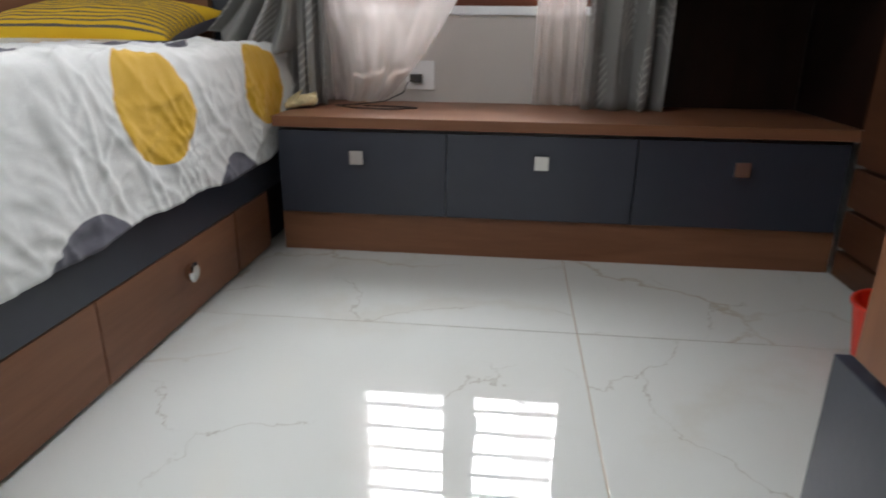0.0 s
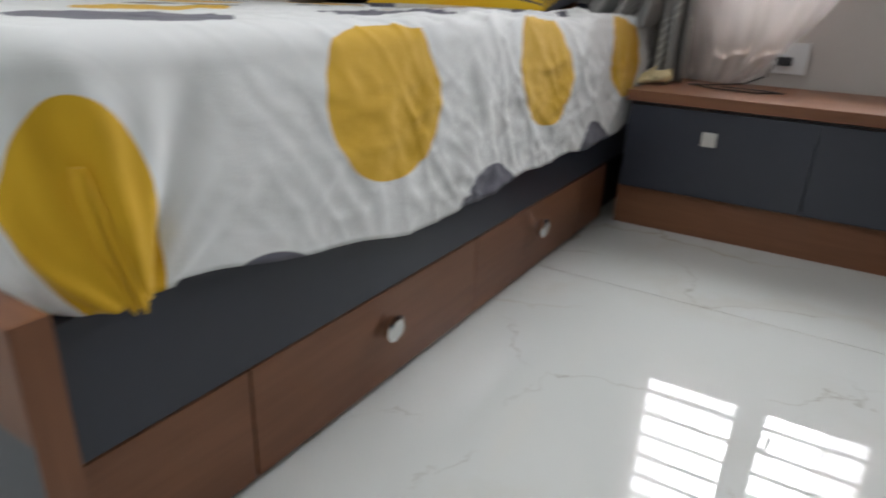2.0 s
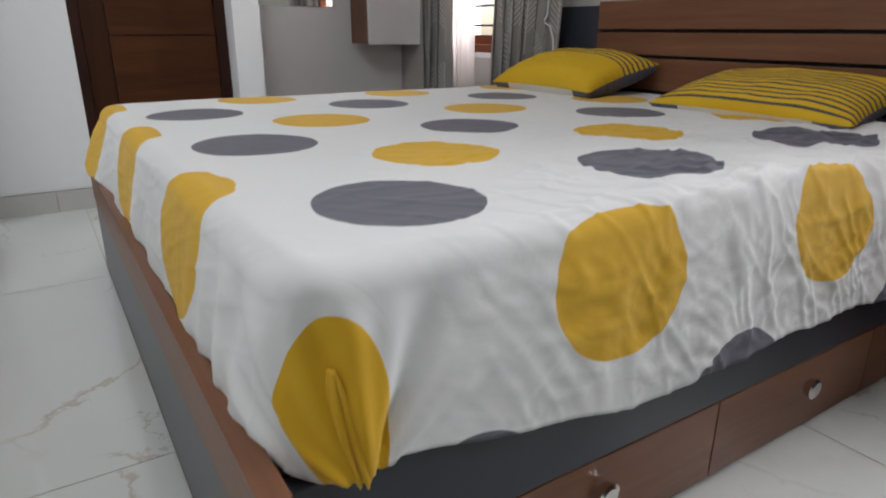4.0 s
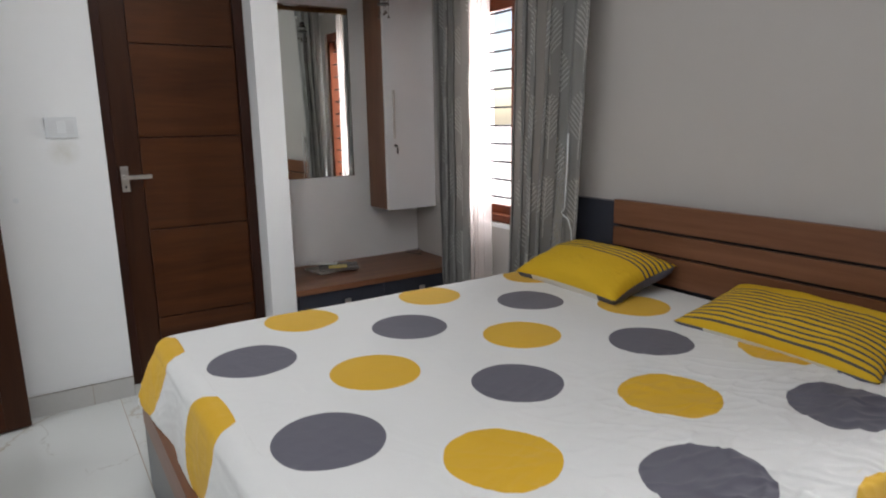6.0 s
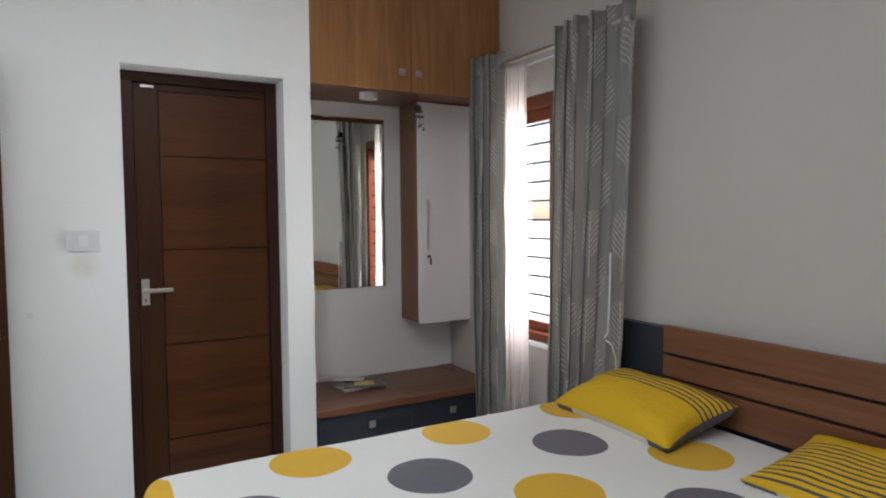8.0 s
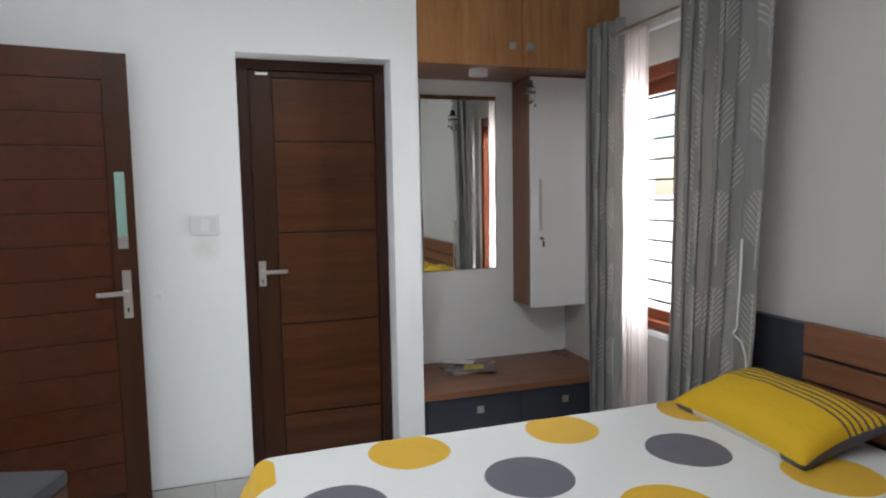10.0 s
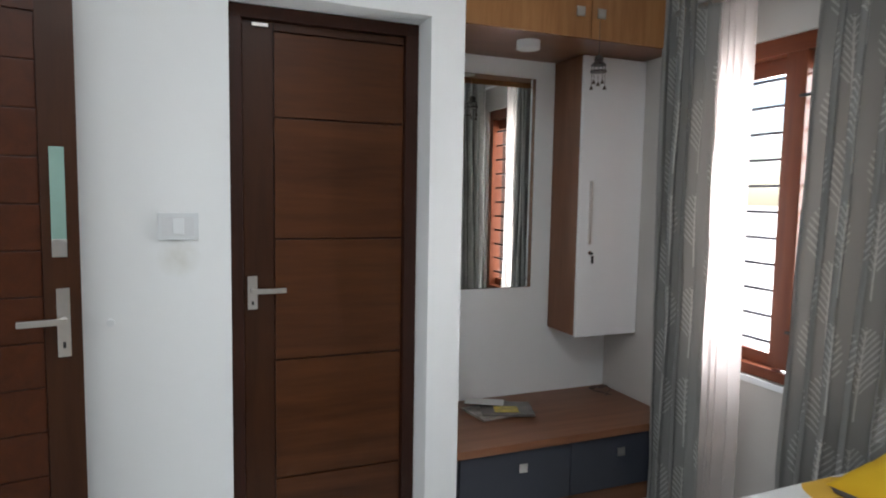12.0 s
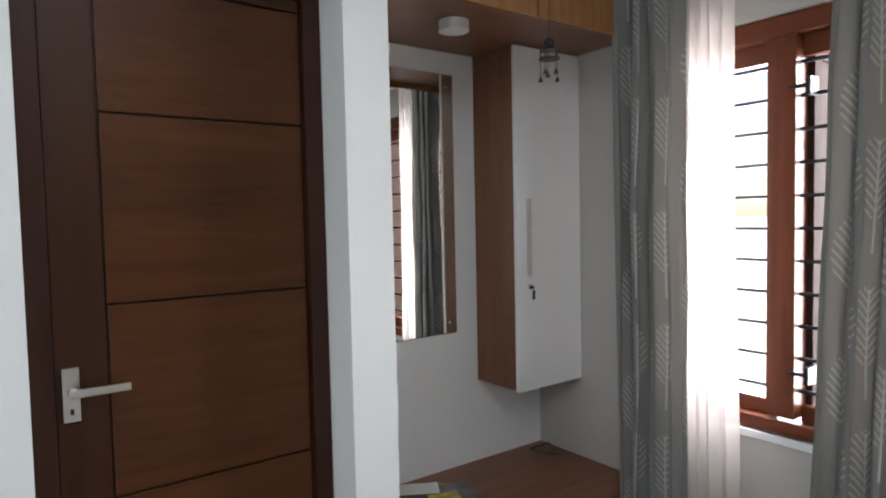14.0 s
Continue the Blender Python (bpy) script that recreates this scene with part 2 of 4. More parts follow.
def sheet_mat():
    """White cotton with columns of yellow and grey dots, laid out in the cloth's own metres (UV)."""
    m = bpy.data.materials.new("dotted_bedsheet_cotton")
    m.use_nodes = True
    nt = m.node_tree
    L = nt.links.new
    b = nt.nodes["Principled BSDF"]
    b.inputs["Roughness"].default_value = 0.85
    b.inputs["Sheen Weight"].default_value = 0.15
    uv = nt.nodes.new("ShaderNodeUVMap")
    wob = nt.nodes.new("ShaderNodeTexNoise")
    wob.inputs["Scale"].default_value, wob.inputs["Detail"].default_value = 4.0, 1
    L(uv.outputs[0], wob.inputs["Vector"])
    wsc = nt.nodes.new("ShaderNodeVectorMath")
    wsc.operation = "MULTIPLY_ADD"
    wsc.inputs[1].default_value, wsc.inputs[2].default_value = (0.026, 0.026, 0), (-0.013, -0.013, 0)
    L(wob.outputs["Color"], wsc.inputs[0])
    uvw = nt.nodes.new("ShaderNodeVectorMath")
    L(uv.outputs[0], uvw.inputs[0])
    L(wsc.outputs[0], uvw.inputs[1])
    masks = []
    for u0, v0 in ((1.145, -1.605), (1.463, -1.893)):
        sub = nt.nodes.new("ShaderNodeVectorMath")
        sub.operation = "SUBTRACT"
        sub.inputs[1].default_value = (u0 - 0.318 - 6.36, v0 - 0.3 - 6.0, 0)
        L(uvw.outputs[0], sub.inputs[0])
        mod = nt.nodes.new("ShaderNodeVectorMath")
        mod.operation = "MODULO"
        mod.inputs[1].default_value = (0.636, 0.6, 1)
        L(sub.outputs[0], mod.inputs[0])
        cen = nt.nodes.new("ShaderNodeVectorMath")
        cen.operation = "SUBTRACT"
        cen.inputs[1].default_value = (0.318, 0.3, 0)
        L(mod.outputs[0], cen.inputs[0])
        ln = nt.nodes.new("ShaderNodeVectorMath")
        ln.operation = "LENGTH"
        L(cen.outputs[0], ln.inputs[0])
        mr = nt.nodes.new("ShaderNodeMapRange")
        mr.inputs["From Min"].default_value, mr.inputs["From Max"].default_value = 0.1405, 0.1425
        mr.inputs["To Min"].default_value, mr.inputs["To Max"].default_value = 1, 0
        L(ln.outputs["Value"], mr.inputs["Value"])
        masks.append(mr.outputs[0])
    base = None
    for k, col in zip(masks, ((0.69, 0.405, 0.012), (0.11, 0.11, 0.14))):
        mix = nt.nodes.new("ShaderNodeMix")
        mix.data_type = "RGBA"
        mix.inputs[6].default_value = (0.74, 0.76, 0.75, 1)
        mix.inputs[7].default_value = (*col, 1)
        if base:
            L(base, mix.inputs[6])
        L(k, mix.inputs[0])
        base = mix.outputs[2]
    L(base, b.inputs["Base Color"])
    n3 = nt.nodes.new("ShaderNodeTexNoise")
    n3.inputs["Scale"].default_value, n3.inputs["Detail"].default_value, n3.inputs["Distortion"].default_value = 6, 5, 0.8
    L(uv.outputs[0], n3.inputs["Vector"])
    n4 = nt.nodes.new("ShaderNodeTexNoise")
    n4.inputs["Scale"].default_value = 420
    L(uv.outputs[0], n4.inputs["Vector"])
    b1, b2 = nt.nodes.new("ShaderNodeBump"), nt.nodes.new("ShaderNodeBump")
    b1.inputs["Strength"].default_value, b1.inputs["Distance"].default_value = 0.22, 0.02
    b2.inputs["Strength"].default_value, b2.inputs["Distance"].default_value = 0.25, 0.001
    L(n3.outputs["Fac"], b1.inputs["Height"])
    L(n4.outputs["Fac"], b2.inputs["Height"])
    L(b1.outputs[0], b2.inputs["Normal"])
    L(b2.outputs[0], b.inputs["Normal"])
    return m


SHEET = sheet_mat()


# ---- mesh helpers ----
def mesh_of(bm, material, smooth=False, name="mesh"):
    me = bpy.data.meshes.new(name)
    if smooth:
        for f in bm.faces:
            f.smooth = True
    bm.to_mesh(me)
    bm.free()
    for one in material if isinstance(material, (list, tuple)) else [material]:
        me.materials.append(one)
    return me


def boxes(*spans, bevel=0.0):
    """One bmesh of boxes (x0, x1, y0, y1, z0, z1)."""
    bm = bmesh.new()
    for x0, x1, y0, y1, z0, z1 in spans:
        bmesh.ops.create_cube(bm, size=1, matrix=Matrix.Translation(((x0 + x1) / 2, (y0 + y1) / 2, (z0 + z1) / 2)) @ Matrix.Diagonal((x1 - x0, y1 - y0, z1 - z0, 1)))
    if bevel:
        bmesh.ops.bevel(bm, geom=bm.edges[:], offset=bevel, segments=2, affect="EDGES", profile=0.7)
    return bm


def cyl(bm, p, q, r, n=12, r2=None):
    """A rod from p to q in bm."""
    p, q = Vector(p), Vector(q)
    m = Matrix.Translation((p + q) / 2) @ (q - p).to_track_quat("Z", "Y").to_matrix().to_4x4()
    bmesh.ops.create_cone(bm, cap_ends=True, segments=n, radius1=r, radius2=r if r2 is None else r2, depth=(q - p).length, matrix=m)
    return bm


def tube(bm, points, r, n=8):
    """A bent wire through points."""
    pts = [Vector(p) for p in points]
    rings = []
    for i, p in enumerate(pts):
        d = (pts[min(i + 1, len(pts) - 1)] - pts[max(i - 1, 0)]).normalized()
        q = d.to_track_quat("Z", "Y")
        rings.append([bm.verts.new(p + q @ Vector((r * math.cos(a * math.tau / n), r * math.sin(a * math.tau / n), 0))) for a in range(n)])
    for a, b in zip(rings, rings[1:]):
        for i in range(n):
            bm.faces.new((a[i], a[(i + 1) % n], b[(i + 1) % n], b[i]))
    bm.faces.new(rings[0][::-1])
    bm.faces.new(rings[-1])
    return bm


def thing(name, origin, label, category, group=""):
    """A thing that holds its parts: an empty at its base."""
    return tagged(pose_at(new(name), origin), label, category, group)


def pose_at(ob, origin):
    ob.location = origin
    return ob


def part(name, bm, material, parent=None, label="", smooth=False):
    """Links a bmesh, in world metres, as one mesh under a thing or part."""
    ob = new(name, mesh_of(bm, material, smooth, name))
    if parent:
        ob.parent = parent
        off, p = Vector(), parent
        while p:
            off += p.location
            p = p.parent
        ob.data.transform(Matrix.Translation(-off))
    return tagged(ob, label)


def single(name, bm, material, label, category, smooth=False, group=""):
    """A thing that is one mesh."""
    return tagged(new(name, mesh_of(bm, material, smooth, name)), label, category, group)


def structure(name, bm, material, label="", smooth=False):
    return tagged(new(name, mesh_of(bm, material, smooth, name)), label, "", "", "structure")


# ---- the room ----
X_E, Y_S, CEIL_Z, BACK = 4.68, -3.50, 3.0, -0.635
floor = structure("floor", boxes((-0.9, X_E + 0.2, Y_S - 0.2, 0.24, -0.15, -0.0012)), GROUT, "thin beige grout bed under polished floor tiles")
structure("ceiling", boxes((-0.85, X_E + 0.2, Y_S - 0.15, 0.2, CEIL_Z, CEIL_Z + 0.12)), CEIL, "plain white painted ceiling")


def wall_n():
    spans, xs = [], [-0.85, WIN_W[0], WIN_W[1], WIN_E[0], WIN_E[1], X_E + 0.2]
    for i in (0, 2, 4):
        spans.append((xs[i], xs[i + 1], 0, 0.2, -0.1, CEIL_Z))
    for x0, x1 in (WIN_W, WIN_E):
        spans += [(x0, x1, 0, 0.2, -0.1, SILL), (x0, x1, 0, 0.2, HEAD, CEIL_Z)]
    return boxes(*spans)


structure("wall_north", wall_n(), BACKLITPAINT, "painted wall with two barred windows, its backlit shade put into a warm grey")
D0, D1, DTOP, COL = -2.113, -1.358, 2.19, -1.214
structure("wall_west", boxes((-0.2, 0, Y_S, D0, -0.1, CEIL_Z), (-0.2, 0, D0, D1, DTOP, CEIL_Z), (BACK, 0, D1, COL, -0.1, CEIL_Z)), SCUFFED, "white painted wall with a recessed doorway")
structure("wall_niche", boxes((BACK - 0.15, BACK, COL - 0.2, 0, -0.1, CEIL_Z)), PAINT, "white painted back wall of the dressing niche")
structure("wall_east", boxes((X_E, X_E + 0.15, Y_S, 0, -0.1, CEIL_Z)), PAINT, "white painted wall")
structure("wall_south", boxes((-0.2, 0.27, Y_S - 0.15, Y_S, -0.1, CEIL_Z), (0.27, 1.20, Y_S - 0.15, Y_S, 2.16, CEIL_Z), (1.20, X_E, Y_S - 0.15, Y_S, -0.1, CEIL_Z)), PAINT, "white painted wall with the entrance doorway")
structure("wall_hall", boxes((-0.6, 2.6, -5.6, -5.5, -0.1, 3.0), (-0.7, -0.6, -5.5, Y_S - 0.15, -0.1, 3.0), (2.6, 2.7, -5.5, Y_S - 0.15, -0.1, 3.0)), PAINT, "white painted hall walls beyond the entrance")
structure("hall_floor", boxes((-0.6, 2.6, -5.5, Y_S - 0.2, -0.15, 0)), BASETILE, "pale hall floor")
structure("hall_ceiling", boxes((-0.7, 2.7, -5.6, Y_S - 0.15, 3.0, 3.1)), CEIL, "white hall ceiling")
structure("ground", boxes((-150, 150, 0.25, 200, -0.5, -0.4)), mat("yard_ground", (0.7, 0.68, 0.64), 0.9), "dry pale yard outside the windows")
# unseen slabs, added so that only a sliver of sun gets in
for x0, x1 in (WIN_W, WIN_E):
    structure("sun_trimmer", boxes((x0 - 0.2, x1 + 0.2, 0.2, 0.535, 2.2, 2.3)), CEIL, "unseen slab over the window outside, added to trim the sunlight")

# ---- baseboard ----
base = structure("baseboard", boxes((0, 0.012, Y_S, D0, 0, 0.104), bevel=0.001), GROUT, "pale grey tile skirting")


# ---- closed door in the west wall ----
door = tagged(pose_at(new("door_1"), (-0.2, D0, 0)), "dark brown panelled wooden door, closed, in a recessed white opening", "", "", "structure")
XF = -0.155
part("door_frame", boxes((-0.24, -0.14, D0 + 0.002, D0 + 0.055, 0, 2.14), (-0.24, -0.14, D1 - 0.055, D1 - 0.002, 0, 2.14), (-0.24, -0.14, D0 + 0.002, D1 - 0.002, 2.14, 2.188), bevel=0.003), FRAMEWOOD, door)
leaf = part("leaf", boxes((-0.215, -0.175, D0 + 0.055, D1 - 0.055, 0.01, 2.14)), FRAMEWOOD, door)
part("stile", boxes((-0.175, -0.163, D0 + 0.057, -1.944, 0.012, 2.138), bevel=0.002), DOORWOOD_V, leaf)
for z0, z1 in ((0.012, 0.338), (0.345, 0.826), (0.833, 1.309), (1.316, 1.778), (1.785, 2.100)):
    part("panel", boxes((-0.175, -0.164, -1.938, D1 - 0.058, z0, z1), bevel=0.0025), DOORWOOD_H, leaf)
part("top_rail", boxes((-0.175, -0.164, -1.938, D1 - 0.058, 2.106, 2.138), bevel=0.002), DOORWOOD_V, leaf)


def lever(parent, at, turn, length=0.12, tall=0.16, flip=1):
    """A steel plate with a lever; face along +x before the turn."""
    m = Matrix.Translation(at) @ Matrix.Rotation(turn, 4, "Z")
    bm = boxes((0, 0.008, -0.018, 0.018, -tall / 2, tall / 2), bevel=0.002)
    bm.transform(m)
    part("handle_plate", bm, STEEL, parent, "brushed steel door handle plate")
    bm = cyl(bmesh.new(), (0.006, 0, 0.01), (0.045, 0, 0.01), 0.010)
    g = boxes((0.038, 0.052, min(0, flip * length) - 0.008, max(0, flip * length) + 0.008, 0.0, 0.02), bevel=0.004)
    me = mesh_of(g, STEEL)
    bm.from_mesh(me)
    bm.transform(m)
    part("handle", bm, STEEL, parent, "brushed steel lever handle")


lever(leaf, (-0.163, -2.024, 1.105), 0, 0.115, 0.13)
part("latch_bolt", boxes((-0.163, -0.15, -2.02, -1.96, 2.113, 2.128), bevel=0.003), STEEL, leaf, "small steel stopper")

# ---- open entrance door ----
HX, HY = 0.262, -3.455
TURN = math.atan2(-(0.107 - HX), (-2.569 - HY))
OD = Matrix.Translation((HX, HY, 0)) @ Matrix.Rotation(TURN, 4, "Z")
WL = math.hypot(0.107 - HX, -2.569 - HY)
odoor = tagged(new("door_2"), "reddish brown wooden entrance door with cross planks, standing open against the wall", "", "", "structure")
odoor.matrix_world = Matrix.Identity(4)


def opart(name, bm, material, parent, label=""):
    bm.transform(OD)
    return part(name, bm, material, parent, label)


oleaf = opart("leaf", boxes((-0.036, -0.004, 0, WL, 0.01, 2.135)), FRAMEWOOD, odoor)
opart("stile", boxes((-0.004, 0.004, WL - 0.10, WL, 0.01, 2.135), bevel=0.001), DOORWOOD_V, oleaf)
opart("stile", boxes((-0.004, 0.004, 0, 0.10, 0.01, 2.135), bevel=0.001), DOORWOOD_V, oleaf)
opart("rail", boxes((-0.004, 0.004, 0.10, WL - 0.10, 2.017, 2.135), bevel=0.001), DOORWOOD_D, oleaf)
opart("rail", boxes((-0.004, 0.004, 0.10, WL - 0.10, 0.01, 0.15), bevel=0.001), DOORWOOD_D, oleaf)
z = 2.013
while z > 0.2:
    opart("plank", boxes((-0.004, 0.0, 0.102, WL - 0.102, max(z - 0.138, 0.152), z), bevel=0.003), DOORWOOD_D, oleaf)
    z -= 0.1418
lever(oleaf, OD @ Vector((0.004, WL - 0.05, 1.08)), TURN, 0.115, 0.215, flip=-1)
opart("push_plate", boxes((0.004, 0.009, WL - 0.075, WL - 0.035, 1.285, 1.622), bevel=0.001), mat("green_film_steel", (0.32, 0.50, 0.44), 0.25, metal=0.4), oleaf, "steel push plate still in pale green film")
opart("push_plate_end", boxes((0.009, 0.011, WL - 0.075, WL - 0.035, 1.285, 1.34), bevel=0.0008), STEEL, oleaf)

# ---- windows ----
def window(name, x0, x1):
    w = tagged(pose_at(new(name), ((x0 + x1) / 2, 0.06, SILL)), "red-brown wooden window with black cross bars over bright daylight", "", "", "structure")
    ml, mr_ = x0 + 0.40, x0 + 0.495
    part("window_frame", boxes((x0, x0 + 0.055, 0.02, 0.11, SILL, HEAD), (x1 - 0.055, x1, 0.02, 0.11, SILL, HEAD), (ml, mr_, 0.02, 0.11, SILL + 0.06, HEAD - 0.07), bevel=0.003), REDWOOD_V, w)
    part("window_rail", boxes((x0 + 0.055, x1 - 0.055, 0.02, 0.11, HEAD - 0.07, HEAD), (x0 + 0.055, x1 - 0.055, 0.02, 0.11, SILL, SILL + 0.045), bevel=0.003), REDWOOD_H, w)
    for a, b in ((x0 + 0.055, ml), (mr_, x1 - 0.055)):
        part("sash", boxes((a, b, 0.075, 0.105, SILL + 0.045, SILL + 0.10), (a, b, 0.075, 0.105, HEAD - 0.14, HEAD - 0.07), bevel=0.002), REDWOOD_H, w)
        for k in range(11):
            z = 0.883 + k * 0.1115
            part("bar", boxes((a, b, 0.055, 0.067, z, z + 0.012), bevel=0.002), BLACKIRON, w)
    # open leaves, coloured as dark as their shaded side looks
    for xs in (mr_ - 0.012, x1 - 0.050):
        sh = part("open_shutter", boxes((xs, xs + 0.032, 0.112, 0.165, SILL + 0.046, HEAD - 0.071), (xs, xs + 0.032, 0.40, 0.46, SILL + 0.046, HEAD - 0.071), bevel=0.003), SHADEDSHUTTER, w, "red-brown wooden shutter standing open outside, darkened in colour for its shade")
        part("shutter_rail", boxes((xs + 0.001, xs + 0.031, 0.1655, 0.3995, SILL + 0.046, SILL + 0.12), (xs + 0.001, xs + 0.031, 0.1655, 0.3995, HEAD - 0.145, HEAD - 0.071), bevel=0.002), SHADEDSHUTTER, sh)
        part("shutter_panel", boxes((xs + 0.010, xs + 0.022, 0.1655, 0.3995, SILL + 0.121, HEAD - 0.146)), SHADEDSHUTTER, sh)
    part("window_sill", boxes((x0 + 0.01, x1 - 0.01, -0.01, 0.019, SILL - 0.028, SILL), bevel=0.002), PLASTIC, w)
    for z in (0.95, 1.91):
        part("latch", boxes((mr_ - 0.02, mr_ + 0.05, 0.01, 0.02, z, z + 0.012), (mr_ + 0.035, mr_ + 0.05, 0.01, 0.07, z - 0.025, z + 0.035), bevel=0.002), BLACKIRON, w, "small black window latch")
    return w


window("window_1", *WIN_W)
window("window_2", *WIN_E)

# ---- bed ----
BX0, BX1, BY0, BY1, TOP = 1.03, 2.97, -2.15, -0.080, 0.608
bed = thing("bed", (2.0, -1.1, 0), "low double storage bed in brown and slate with slatted headboard", "bed")
part("footboard", boxes((0.975, 3.016, -2.187, -2.152, 0.268, 0.387), bevel=0.002), LAM_X, bed)
part("foot_panel", boxes((0.975, 3.014, -2.185, -2.154, 0.0, 0.267), bevel=0.001), SLATE, bed)
part("foot_edge", boxes((3.0161, 3.018, -2.187, -2.152, 0.0, 0.387)), LAM_Z, bed)
part("side_rail", boxes((BX1 - 0.03, BX1, BY0, BY1, 0.19, 0.35), bevel=0.001), SLATE, bed)
part("side_rail", boxes((BX0, BX0 + 0.03, BY0, BY1, 0.19, 0.35), bevel=0.001), SLATE, bed)
part("side_panel", boxes((BX0, BX0 + 0.03, BY0, BY1, 0.0, 0.189)), LAM_Y, bed)
part("base", boxes((BX0 + 0.03, BX1 - 0.035, BY0, BY1, 0.0, 0.35)), GAP, bed)
part("mattress", boxes((BX0 + 0.035, BX1 - 0.075, BY0 + 0.07, BY1 - 0.01, 0.35, TOP - 0.024), bevel=0.04), MATTRESS, bed)
for y0, y1, knob in ((-2.145, -1.912, 0), (-1.908, -1.300, -1.613), (-1.296, -0.70, -0.980), (-0.696, -0.46, 0)):
    dr = part("drawer", boxes((BX1 - 0.02, BX1, y0, y1, 0.012, 0.186), bevel=0.0015), LAM_Y, bed)
    if knob:
        bm = cyl(bmesh.new(), (BX1, knob, 0.122), (BX1 + 0.008, knob, 0.122), 0.012, 20)
        cyl(bm, (BX1 + 0.007, knob, 0.122), (BX1 + 0.022, knob, 0.122), 0.020, 24, 0.024)
        cyl(bm, (BX1 + 0.022, knob, 0.122), (BX1 + 0.026, knob, 0.122), 0.024, 24, 0.017)
        part("knob", bm, CHROME, dr, "round chrome drawer knob")
part("headboard", boxes((1.06, 2.86, -0.045, -0.002, 0.30, 0.971), bevel=0.001), SLATE, bed, "slate headboard panel")
for z0, z1 in ((0.869, 0.986), (0.765, 0.855), (0.622, 0.751)):
    part("headboard_slat", boxes((1.365, 2.66, -0.075, -0.0455, z0, z1), bevel=0.002), LAM_X, bed, "brown laminate headboard slat")
part("headboard_gap", boxes((1.37, 2.655, -0.052, -0.0452, 0.63, 0.975)), GAP, bed)

# ---- bedsheet: a draped cloth in its own metres ----
def ridge(x, y, seed):
    """Sharp-crested folds, 0 to 1."""
    return 1 - abs(noise.noise(Vector((x, y, seed)))) * 2.2


def ramp(v, a, b):
    t = min(1.0, max(0.0, (v - a) / (b - a)))
    return t * t * (3 - 2 * t)


def creases(p, q, seed):
    """Short sharp creases running several ways."""
    wx, wy = p + 0.05 * noise.noise(Vector((p * 5, q * 5, seed))), q + 0.05 * noise.noise(Vector((p * 5, q * 5, seed + 4)))
    a = max(0.0, ridge(wx * 4 + wy * 17, wy * 2 - wx * 3, seed) - 0.62)
    b = max(0.0, ridge(wx * 15 - wy * 9, wy * 4 + wx * 3, seed + 9) - 0.62)
    c = max(0.0, ridge(wx * 7 + wy * 5, wy * 20 - wx * 9, seed + 2) - 0.66)
    return a + b + 0.8 * c


